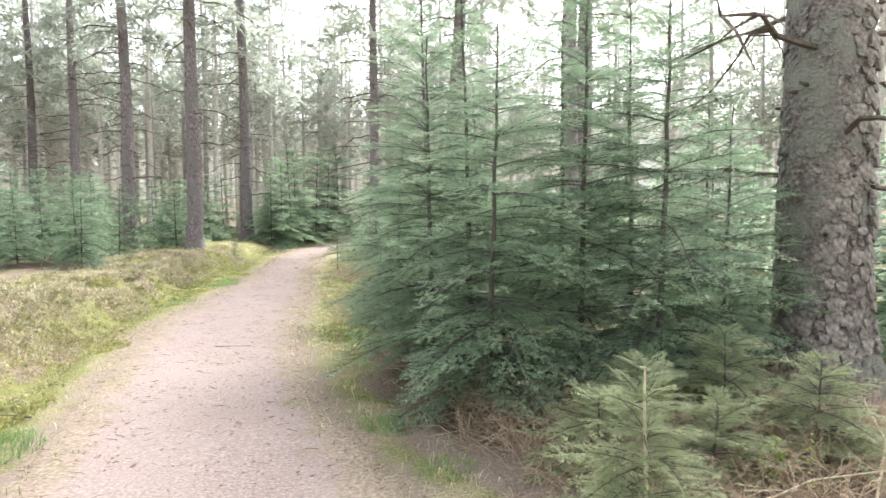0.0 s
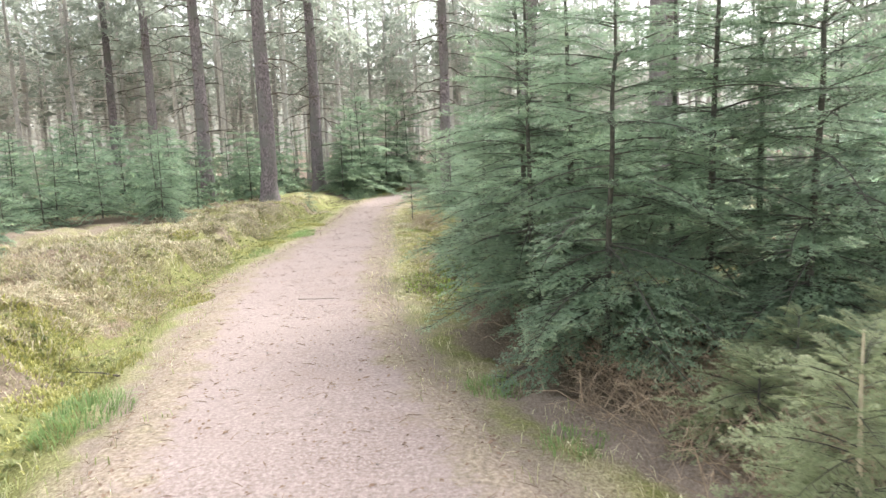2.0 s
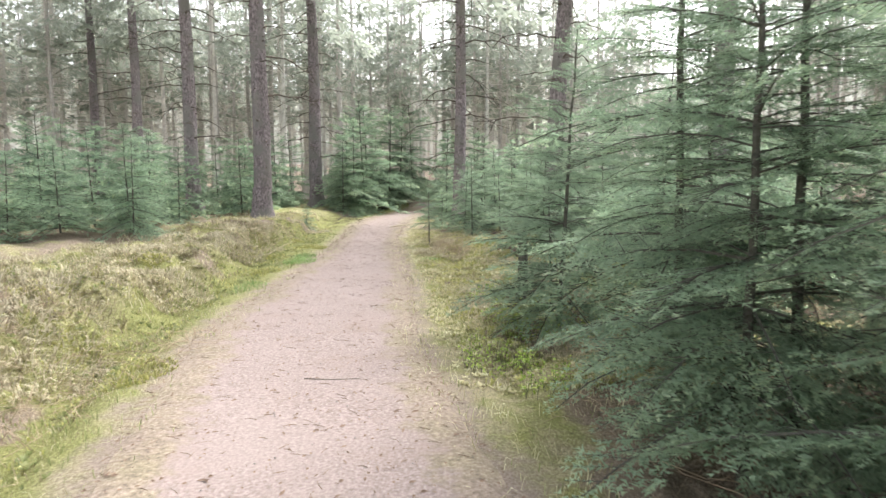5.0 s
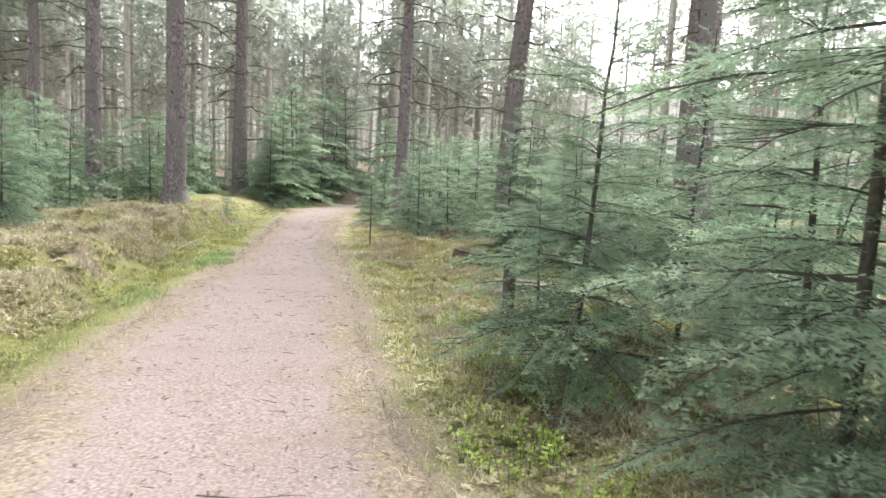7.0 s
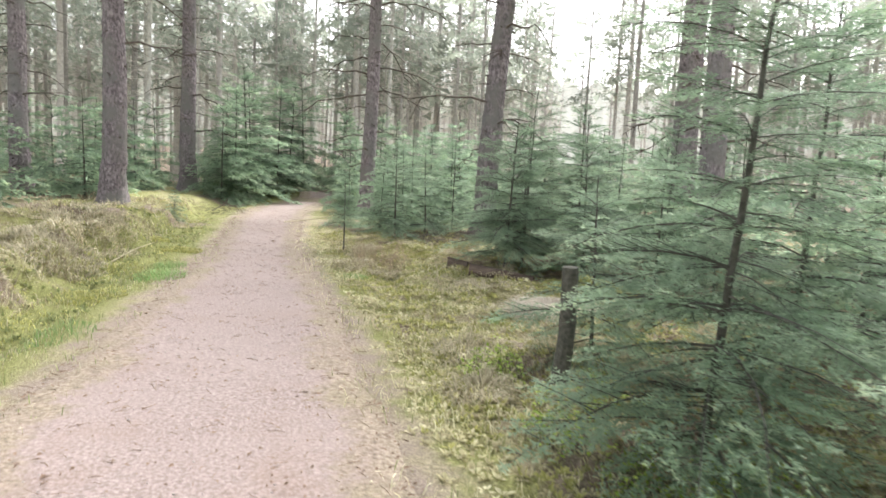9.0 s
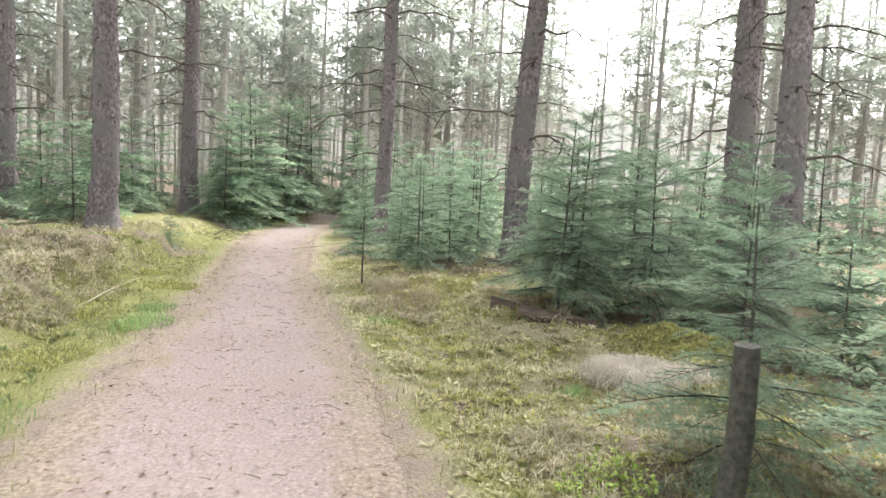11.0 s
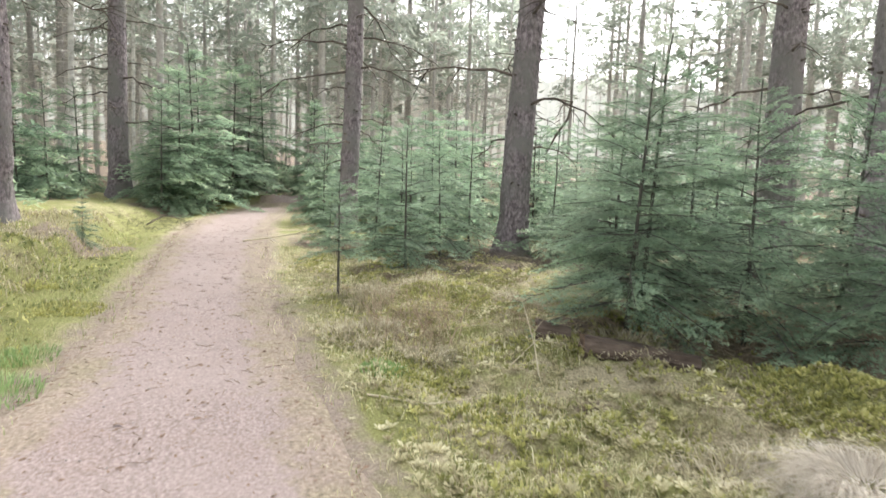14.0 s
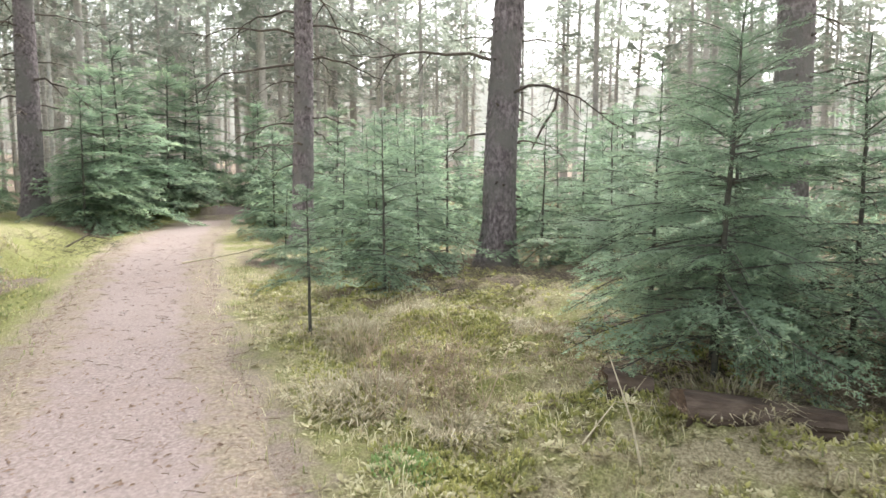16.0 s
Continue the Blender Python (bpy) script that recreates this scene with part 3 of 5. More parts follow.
def young_axis(rng, height):
    s = np.linspace(0, 1, 12)
    lean = rng.uniform(-0.05, 0.05, 2) * height
    wob = rng.uniform(-0.012, 0.012, (12, 2)) * height * 0.4
    return np.stack([lean[0] * s + wob[:, 0] * s, lean[1] * s + wob[:, 1] * s, height * s - 0.06], 1), s


def bough_turn(az, el, roll):
    return Matrix.Rotation(az, 3, "Z") @ Matrix.Rotation(-el, 3, "Y") @ Matrix.Rotation(roll, 3, "X")


def young_tree(name, seed, level, x, y, height, spread, count, label, group, bare=0.09, needle=None, trunk_material=None):
    """A young conifer close to the path, bough by bough."""
    rng = np.random.default_rng(seed)
    ob = empty(name, pose(x, y, land(x, y)), label, "young conifer", group)
    axis, s = young_axis(rng, height)
    tk = Build()
    tk.add(*tube(axis, (0.0065 * height + 0.006) * (1 - 0.85 * s) + 0.0025, 7))
    part("trunk", tk, trunk_material or M_STEM, ob, smooth=True)
    lib = BOUGHS[(level, (needle or M_NEEDLE).name)]
    for p, az, el, roll, reach in boughs(rng, height, spread, count, bare, axis, s):
        b = linked("bough", lib[int(rng.integers(len(lib)))], ob)
        b.matrix_basis = Matrix.LocRotScale(p, bough_turn(az, el, roll).to_quaternion(), (reach, reach * rng.uniform(0.85, 1.1), reach))
    return ob


def young_far_meshes(seed, level, height, spread, count, bare=0.06):
    rng = np.random.default_rng(seed)
    axis, s = young_axis(rng, height)
    tk, cr = Build(), Build()
    tk.add(*tube(axis, (0.0065 * height + 0.006) * (1 - 0.85 * s) + 0.003, 6))
    for p, az, el, roll, reach in boughs(rng, height, spread, count, bare, axis, s):
        v, tone, wood = SHOOTS[level][int(rng.integers(5))]
        mat = np.array(bough_turn(az, el, roll))
        w = (v * reach) @ mat.T + p
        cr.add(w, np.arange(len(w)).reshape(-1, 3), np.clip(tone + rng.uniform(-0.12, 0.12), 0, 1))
        tk.add(*tube((wood[0][0][::4] * reach) @ mat.T + p, wood[0][1][::4] * 0.8, 3))
    return tk.mesh("trunk", M_STEM, True), cr.mesh("crown", M_NEEDLE)


BOUGHS = {(lv, m.name): [bough_mesh(lv, q, m) for q in range(5)] for lv, m in
          (("near", M_NEEDLE), ("mid", M_NEEDLE), ("near", M_NEEDLE_OLIVE), ("mid", M_NEEDLE_OLIVE), ("spruce", M_NEEDLE_OLIVE))}
for k, (x, y, h, w) in enumerate(YOUNG_NEAR):
    young_tree("young_conifer", 21 + k, "near", x, y, h, w * 0.97, 88 if h > 2 else 44, "dense blue-green young conifer with layered drooping sprays", "dense young conifers beside the path", 0.11)
for k, (x, y, h, w) in enumerate(YOUNG_MID):
    young_tree("young_conifer", 41 + k, "near" if 15 < y < 18.7 and x < 1.8 else "mid", x, y, h, w * 1.06, 60, "blue-green young conifer with layered sprays beside mossy verge", "young conifers beside the mossy verge", 0.15)
for k, (x, y, h, w) in enumerate([(0.93, 2.95, 0.93, 0.36), (1.55, 3.75, 0.62, 0.36), (0.95, 4.0, 0.5, 0.34), (2.3, 4.0, 0.66, 0.4), (1.95, 4.5, 0.75, 0.42), (1.3, 4.4, 0.62, 0.36)]):
    young_tree("spruce_sapling", 71 + k, "spruce", x, y, h, w * 1.15, 56, "low olive-green spruce sapling among dry brown brush", "olive saplings among the brush", 0.2, M_NEEDLE_OLIVE, M_STICK if k == 0 else None)
young_tree("spruce_sapling", 81, "mid", -3.12, 19.1, 1.45, 0.42, 44, "thin-stemmed green sapling with a bare lower stem", "", 0.42)
meshes_far = [young_far_meshes(61 + k, "far", 2.4, 1.0, 48) for k in range(4)]
meshes_tall = [young_far_meshes(91 + k, "mid", 2.4, 0.85, 70) for k in range(2)]


def far_young(k, x, y, h, w, lab, group):
    f = h / 2.4
    ob = empty("young_spruce", pose(x, y, land(x, y), 0, 0, 63 * k), lab, "young conifer", group)
    for n, me in zip(("trunk", "crown"), meshes_tall[k % 2] if 3.2 < h and x < -2 and y < 42 else meshes_far[k % 4]):
        linked(n, me, ob)
    ob.scale = (w * max(0.5, f), w * max(0.5, f), f)


YOUNG_EXTRA = [(-9.9, 17.6, 2.2, 1.0), (-11.6, 15.4, 1.8, 0.9), (-13.0, 18.9, 2.4, 1.0), (-14.9, 16.2, 2.2, 1.0), (-16.8, 18.2, 2.3, 1.0), (-12.6, 23.4, 2.5, 1.0), (-14.9, 24.0, 2.5, 1.0), (-17.6, 20.8, 2.4, 1.0),
               (-11.2, 33.4, 2.8, 1.0), (-14.6, 30.4, 2.8, 1.0), (-17.4, 30.0, 2.8, 1.0), (-20.4, 28.4, 2.7, 1.0), (-19.5, 24.0, 2.4, 1.0),
               (-0.9, 29.2, 2.5, 1.0), (0.9, 23.4, 2.3, 1.0), (2.3, 25.9, 2.4, 1.0), (3.6, 21.6, 2.3, 1.0), (-3.0, 31.2, 2.4, 0.9), (-4.2, 37.2, 3.0, 1.0), (-2.7, 36.6, 3.0, 1.0),
               (-1.0, 26.6, 2.3, 0.9), (-1.9, 24.4, 2.0, 0.8), (1.9, 24.0, 2.4, 1.0), (-0.9, 34.8, 2.8, 1.0), (1.6, 32.9, 2.8, 1.0), (3.9, 33.4, 2.8, 1.0), (1.0, 36.4, 3.0, 1.1), (5.3, 28.9, 2.6, 1.0), (7.4, 29.6, 2.7, 1.0),
               (3.9, 25.9, 2.5, 1.0), (6.4, 26.9, 2.5, 1.0), (4.9, 6.4, 2.3, 0.9), (5.6, 8.2, 2.6, 1.0), (6.6, 6.0, 2.4, 1.0), (7.4, 10.2, 2.6, 1.0), (5.9, 12.8, 2.4, 1.0), (-8.3, 36.9, 4.0, 1.1), (-6.9, 38.3, 3.8, 1.1), (-7.9, 31.9, 3.4, 0.9)]
for k, (x, y, h, w) in enumerate(YOUNG_FAR + YOUNG_EXTRA):
    if (x > -4 and y < 26.5 and x < 3.2) or (x > -12.5 and x < -8.5 and y < 18):
        young_tree("young_spruce", 300 + k, "mid", x, y, h * (1.0 if h < 1.4 else 1.15), w * 1.06, 46, "bushy green young spruce with layered sprays", "young spruces under the tall trees", 0.06)
        continue
    lab = "tall dark green young spruce at the bend of the path" if h > 3.2 else "small green spruce sapling on the verge" if h < 1.4 else "bushy blue-green young spruce under the tall trees"
    far_young(k, x, y, h * (1.0 if h < 1.4 else 1.25), w, lab, "young spruces under the tall trees")
rng = np.random.default_rng(5)
for k in range(60):
    x, y = rng.uniform(-34, 22), rng.uniform(30, 62)
    if -8.5 < x < -1.5 and y < 43 or (x < 3 and x > -14 and y < 33):
        continue
    far_young(k, x, y, rng.uniform(2.0, 3.4), rng.uniform(0.9, 1.2), "hazy green young spruce far back in the forest", "young spruces far back")


# ---------------------------------------------------------------- tall spruces
def dead_branch(rng, length, near):
    """A bare drooping branch along +x from the trunk, with side twigs."""
    b = Build()
    m = 7 if near else 3
    s = np.linspace(0, 1, m)
    sag, side = rng.uniform(0.05, 0.42), rng.uniform(-0.25, 0.25)
    kink = rng.uniform(-0.03, 0.03, (m, 2))
    kink[0] = 0
    up = rng.uniform(-0.05, 0.25)
    ax = np.stack([s, side * s ** 2 + kink[:, 0], up * s - (sag + up) * s ** 2 + kink[:, 1]], 1) * length
    r = (0.012 + 0.009 * length) if near else 0.016
    b.add(*tube(ax, r * (1 - 0.8 * s), 5 if near else 3))
    twigs = []
    for q in range(int(rng.integers(3, 7)) if near else 5):
        u = rng.uniform(0.3, 0.95)
        p = np.array([np.interp(u, s, ax[:, k]) for k in range(3)])
        g = rng.choice([-1, 1])
        tl = length * rng.uniform(0.12, 0.38)
        d = np.array([0.5, g * rng.uniform(0.3, 0.9), rng.uniform(-0.9, 0.15)])
        e = p + d / np.linalg.norm(d) * tl
        mid = (p + e) / 2 + np.array([0, 0, 0.06 * tl])
        tw = Build() if near else b
        tw.add(*tube(np.stack([p, mid, e]), np.array([0.5, 0.34, 0.14]) * r, 3))
        twigs.append(tw)
    return b, twigs


def trunk_build(rng, height, dia, near):
    b = Build()
    sides, rings = (22, 90) if near else (8, 12)
    s = np.linspace(0, 1, rings) ** (1.4 if near else 1.0)
    z = height * s - 0.25
    lean = rng.uniform(-0.012, 0.012, 2)
    ax = np.stack([lean[0] * z + 0.04 * np.sin(z * 0.5 + rng.uniform(0, 6)) * (z > 1), lean[1] * z, z], 1)
    r = dia / 2 * (1 - 0.80 * s) * (1 + 0.5 * np.exp(-np.maximum(z, 0) / 0.3))
    v, f = tube(ax, r, sides)
    if near:
        g = v.reshape(rings, sides, 3)
        c = ax[:, None]
        off = g - c
        k = np.empty((rings, sides))
        ph = rng.uniform(0, 50)
        for a in range(rings):
            for q in range(sides):
                p = Vector((math.cos(q / sides * 6.2832) * 1.6, math.sin(q / sides * 6.2832) * 1.6, z[a] * 0.7 + ph))
                k[a, q] = 1 + 0.055 * noise.noise(p * 1.2) + 0.05 * noise.noise(p * 4.0) + 0.16 * math.exp(-max(z[a], 0) / 0.25) * noise.noise(p * 1.5)
        v = (c + off * k[..., None]).reshape(-1, 3)
    b.add(v, f)
    return b, ax, r


def bark_plates(rng, ax, r, top, count, size):
    """Loose scales of bark standing slightly proud of the trunk."""
    b = Build()
    for q in range(count):
        z = rng.uniform(0.1, top)
        c = np.array([np.interp(z, ax[:, 2], ax[:, k]) for k in range(3)])
        rr = np.interp(z, ax[:, 2], r) * 1.01
        a = rng.uniform(0, 2 * np.pi)
        n, t = np.array([math.cos(a), math.sin(a), 0]), np.array([-math.sin(a), math.cos(a), 0])
        w, h = size * rng.uniform(0.5, 1.2), size * rng.uniform(0.6, 1.4)
        lift = rng.uniform(0.008, 0.026)
        p = c + n * rr
        up = np.array([0, 0, 1.0])
        fr = [p + t * w * sx + up * h * sz + n * (lift if sz < 0 else 0.004) - n * 0.25 * abs(sx) * w * w / rr * 2 for sx, sz in
              ((-0.5, -0.4), (0.1, -0.6), (0.5, -0.35), (0.55, 0.3), (0.0, 0.55), (-0.5, 0.35))]
        bk = [v - n * 0.02 for v in fr]
        faces = [(0, 1, 2, 3, 4, 5)]
        b.v.append(np.array(fr + bk))
        b.t.append(np.full(12, rng.random()))
        b.f.append(np.array(faces) + b.n)
        b.f.append(np.array([(k, k + 6, (k + 1) % 6 + 6, (k + 1) % 6) for k in range(6)]) + b.n)
        b.n += 12
    return b


def upper_crown(rng, height, start, reach0, count, level="crown"):
    b = Build()
    for q in range(count):
        u = (q + rng.random()) / count
        z = start + (height - start) * u
        reach = reach0 * (1 - u) ** 0.7 * rng.uniform(0.6, 1.2) + 0.4
        v, tone, _ = SHOOTS[level][int(rng.integers(4))]
        mat = np.array(Matrix.Rotation(q * 2.4 + rng.uniform(-0.4, 0.4), 3, "Z") @ Matrix.Rotation(radians(14 + rng.uniform(-14, 14) - 34 * u), 3, "Y") @ Matrix.Rotation(rng.uniform(-0.6, 0.6), 3, "X"))
        w = (v * np.array([1, 0.8, 1.2]) * reach) @ mat.T + np.array([0, 0, z])
        b.add(w, np.arange(len(w)).reshape(-1, 3), np.clip(tone, 0, 1))
    return b


def tall_spruce(x, y, dia, height, seed, branches, low, label, plates=0, lean=(0, 0), bark=None, flake=0.055):
    """A tall spruce close enough to tell its dead branches apart."""
    rng = np.random.default_rng(seed)
    ob = empty("spruce_tree", pose(x, y, land(x, y, False), lean[0], lean[1], 0), label, "tree", "tall spruces along the path")
    tb, ax, r = trunk_build(rng, height, dia, True)
    part("trunk", tb, bark or M_BARK, ob, smooth=True)
    if plates:
        part("bark_flake", bark_plates(rng, ax, r, 6.5, plates, flake), bark or M_BARK, ob, "loose grey-brown bark scales")["kind"] = "stuff"
    st = Build()
    for q in range(46):
        z = rng.uniform(0.5, 8.5)
        az, L = rng.uniform(0, 2 * np.pi), rng.uniform(0.02, 0.12)
        c = np.array([np.interp(z, ax[:, 2], ax[:, k]) for k in range(3)])
        d = np.array([math.cos(az), math.sin(az), rng.uniform(-0.3, 0.3)])
        rr = np.interp(z, ax[:, 2], r)
        st.add(*tube(np.stack([c + d * rr * 0.9, c + d * (rr + 0.015), c + d * (rr + L)]), np.array([0.030, 0.020, 0.010]), 5))
    part("branch_stub", st, M_DEAD, ob, "short broken branch stubs")["kind"] = "stuff"
    for q in range(branches):
        z = low + (9.0 - low) * ((q + rng.random()) / branches) ** 0.9
        bb, twigs = dead_branch(rng, rng.uniform(0.7, 2.3), True)
        br = part("dead_branch", bb, M_DEAD, ob)
        for tw in twigs:
            part("twig", tw, M_DEAD, br)
        c = [np.interp(z, ax[:, 2], ax[:, k]) for k in range(2)]
        az = q * 2.4 + rng.uniform(-0.6, 0.6)
        rr = np.interp(z, ax[:, 2], r) * 0.9
        br.matrix_basis = Matrix.Translation((c[0] + rr * math.cos(az), c[1] + rr * math.sin(az), z)) @ Matrix.Rotation(az, 4, "Z")
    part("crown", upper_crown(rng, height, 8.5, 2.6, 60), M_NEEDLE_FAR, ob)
    return ob


SPRUCE = "tall spruce with scaly grey-brown bark and dead branches"
tall_spruce(-8.83, 23.17, 0.58, 21, 1, 14, 3.6, SPRUCE + ", mossy flared base", plates=260)
tall_spruce(-9.72, 32.3, 0.60, 23, 2, 34, 1.9, "tall spruce with many dead branches near the path", plates=260)
tall_spruce(-13.1, 27.4, 0.56, 22, 3, 26, 2.4, "tall spruce with reddish-brown scaly bark", plates=260)
tall_spruce(-2.97, 27.4, 0.47, 20, 4, 34, 1.3, "slender grey-brown spruce with dead branches among young spruces", plates=260)
STUBBY_SPRUCE = tall_spruce(0.14, 23.5, 0.58, 22, 5, 24, 1.9, "tall spruce with rough purplish-brown bark and branch stubs", plates=420, lean=(0, 2.2))
tall_spruce(4.7, 22.2, 0.64, 23, 6, 16, 2.6, "thick dark spruce among young conifers", plates=260)
tall_spruce(3.6, 18.6, 0.50, 22, 8, 18, 2.0, "thick grey spruce standing beside a darker spruce", plates=260)
OLD_SPRUCE = tall_spruce(3.47, 6.0, 0.80, 22, 9, 28, 1.5, "massive old spruce with flaking grey bark plates", plates=700, bark=M_BARK_OLD, flake=0.085)
tall_spruce(-20.0, 35.6, 0.58, 22, 10, 20, 2.6, SPRUCE)
tall_spruce(-22.8, 36.6, 0.52, 22, 11, 20, 2.6, SPRUCE)


def shed_plates(tree, count, seed):
    """Single plates of bark on the side of the old spruce that faces the path."""
    rng = np.random.default_rng(seed)
    lib = []
    for q in range(6):
        b = Build()
        w, h, lift = rng.uniform(0.05, 0.11), rng.uniform(0.06, 0.14), rng.uniform(0.010, 0.03)
        fr = np.array([(lift if sz < 0 else 0.006, w * sx * rng.uniform(0.8, 1.2), h * sz * rng.uniform(0.8, 1.2)) for sx, sz in
                       ((-0.5, -0.4), (0.1, -0.6), (0.5, -0.35), (0.55, 0.3), (0.0, 0.55), (-0.5, 0.35))])
        v = np.concatenate([fr, fr - np.array([0.03, 0, 0]), [fr.mean(0) + np.array([0.004, 0, 0])]])
        b.add(v, [(k, (k + 1) % 6, 12) for k in range(6)])
        b.add(v, [(k, k + 6, (k + 1) % 6 + 6, (k + 1) % 6) for k in range(6)])
        lib.append(b.mesh("bark_plate", M_PLATE))
    for q in range(count):
        z = 0.25 + 3.4 * (q + rng.random()) / count
        a = radians(rng.uniform(150, 320))
        rr = 0.40 * (1 - 0.80 * (z / 22)) * (1 + 0.5 * math.exp(-z / 0.3)) * 1.015
        ob = linked("bark_plate", lib[q % 6], tree)
        ob.matrix_basis = Matrix.Translation((rr * math.cos(a) + 0.01 * z, rr * math.sin(a), z)) @ Matrix.Rotation(a, 4, "Z") @ Matrix.Rotation(rng.uniform(-0.3, 0.3), 4, "X") @ Matrix.Diagonal((1, rng.uniform(0.7, 1.3), rng.uniform(0.7, 1.3), 1))


def hanging_branch(tree, z, r):
    """A broken bough that sticks out of the trunk and hangs down from its kink."""
    b = Build()
    b.add(*tube([(r * 0.8, 0, z), (r + 0.3, -0.02, z + 0.07), (r + 0.68, -0.05, z + 0.02)], [0.022, 0.017, 0.013], 5))
    b.add(*tube([(r + 0.66, -0.05, z + 0.05), (r + 0.60, -0.06, z - 0.30), (r + 0.40, -0.06, z - 0.62), (r + 0.24, -0.04, z - 1.0)], [0.02, 0.026, 0.024, 0.010], 5))
    ob = part("dead_branch", b, M_DEAD, tree, "broken bough hanging from its kink")
    for k in range(4):
        t = Build()
        t.add(*tube([(r + 0.62 - 0.08 * k, -0.05, z - 0.16 * k), (r + 0.42 - 0.1 * k, 0.0, z - 0.10 - 0.2 * k)], [0.008, 0.003], 3))
        part("twig", t, M_DEAD, ob)


shed_plates(OLD_SPRUCE, 300, 15)
hanging_branch(STUBBY_SPRUCE, 3.0, 0.26)


def far_tree_meshes(seed, height, dia, pale_bark=False):
    rng = np.random.default_rng(seed)
    tb, ax, r = trunk_build(rng, height, dia, False)
    br = Build()
    for q in range(54):
        z = 2.0 + (height * 0.55 - 2.0) * (q + rng.random()) / 54
        az = q * 2.4
        d, _ = dead_branch(rng, rng.uniform(0.7, 2.2), False)
        rot = np.array(Matrix.Rotation(az, 3, "Z"))
        for v, f, t in zip(d.v, d.f, d.t):
            br.v.append(v @ rot.T + np.array([0, 0, z]))
            br.f.append(f + br.n)
            br.t.append(t)
        br.n += d.n
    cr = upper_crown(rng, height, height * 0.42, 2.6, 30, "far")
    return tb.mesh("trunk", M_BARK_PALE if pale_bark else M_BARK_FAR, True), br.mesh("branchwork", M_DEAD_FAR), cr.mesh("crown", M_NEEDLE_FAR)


FAR_SET = [far_tree_meshes(200 + k, h, d, p) for k, (h, d, p) in enumerate([(20, 0.36, False), (22, 0.42, False), (18, 0.28, False), (21, 0.33, False), (19, 0.24, True)])]


def far_tree(k, x, y, turn, size):
    pale_one = k == 4
    ob = empty("birch_tree" if pale_one else "spruce_tree", pose(x, y, land(x, y, False), 0, 0, turn),
               "slender pale-barked tree in the forest behind" if pale_one else "distant spruce with bare lower branches and grey-green crown", "tree", "distant forest trees")
    for n, me in zip(("trunk", "branchwork", "crown"), FAR_SET[k]):
        linked(n, me, ob)
    ob.scale = (size, size, size)


def clearing(x, y):
    """The thin stretch of the wood through which the sky shows."""
    return 0.27 < math.atan2(x + 3.3, y - 12.6) < 0.56


far_tree(4, -12.8, 37.1, 0, 1.15)
rng = np.random.default_rng(77)
placed = [(-8.8, 23.2), (-9.7, 32.3), (-13.1, 27.4), (-3, 27.4), (0.06, 23.4), (4.7, 22.2), (6.3, 20.6), (-20, 35.6), (-22.8, 36.6), (-12.8, 37.1), (3.6, 18.6)]
made = 0
for attempt in range(6000):
    if made >= 176:
        break
    x, y = rng.uniform(-46, 34), rng.uniform(-16, 66)
    if -9 < x < 8 and -24 < y < 41:
        continue
    if y < 34 and -17 < x < 7:
        continue
    if x > 8 and 5 < y < 40 and rng.random() < 0.25:
        continue
    if y > 0 and math.hypot(x + 3, y - 9) < 29:
        continue
    if y < 20 and rng.random() < 0.6:
        continue
    if clearing(x, y) and rng.random() < 0.8:
        continue
    if min((x - a) ** 2 + (y - b) ** 2 for a, b in placed) < 5.0:
        continue
    placed.append((x, y))
    far_tree(4 if rng.random() < 0.16 else int(rng.integers(4)), x, y, rng.uniform(0, 360), rng.uniform(0.8, 1.2))
    made += 1


# ---------------------------------------------------------------- distance: pale wooded ridge all round
def ridge():
    b = Build()
    n = 900
    a = np.linspace(0, 2 * np.pi, n + 1)
    rng = np.random.default_rng(8)
    x, y = -3 + 128 * np.sin(a), 12 + 128 * np.cos(a)
    top = np.array([18 + 5 * noise.noise(Vector((math.sin(t) * 3, math.cos(t) * 3, 2))) + 3.0 * abs(noise.noise(Vector((math.sin(t) * 60, math.cos(t) * 60, 5)))) for t in a])
    top += rng.uniform(-1.5, 2.2, n + 1) * (np.arange(n + 1) % 3 != 0)
    top[-1] = top[0]
    v = np.concatenate([np.stack([x, y, np.full(n + 1, -3.0)], 1), np.stack([x, y, top], 1)])
    i = np.arange(n)
    b.add(v, np.stack([i, i + 1, i + n + 2, i + n + 1], 1))
    # Pale colour and emission stand for haze brightness; no lamp stands there.
    m = textured("hazed_distant_woods", [(0.3, (0.30, 0.31, 0.27)), (0.7, (0.52, 0.52, 0.47))], scale=0.5, rough=1.0, bump=0, stretch=(1, 1, 0.12))
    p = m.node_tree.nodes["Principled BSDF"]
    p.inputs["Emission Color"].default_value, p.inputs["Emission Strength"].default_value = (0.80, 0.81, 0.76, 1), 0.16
    tagged(new("backdrop", b.mesh("backdrop", m)), "distant wooded ridge, paled and glowing for haze", "backdrop", kind="structure")


ridge()


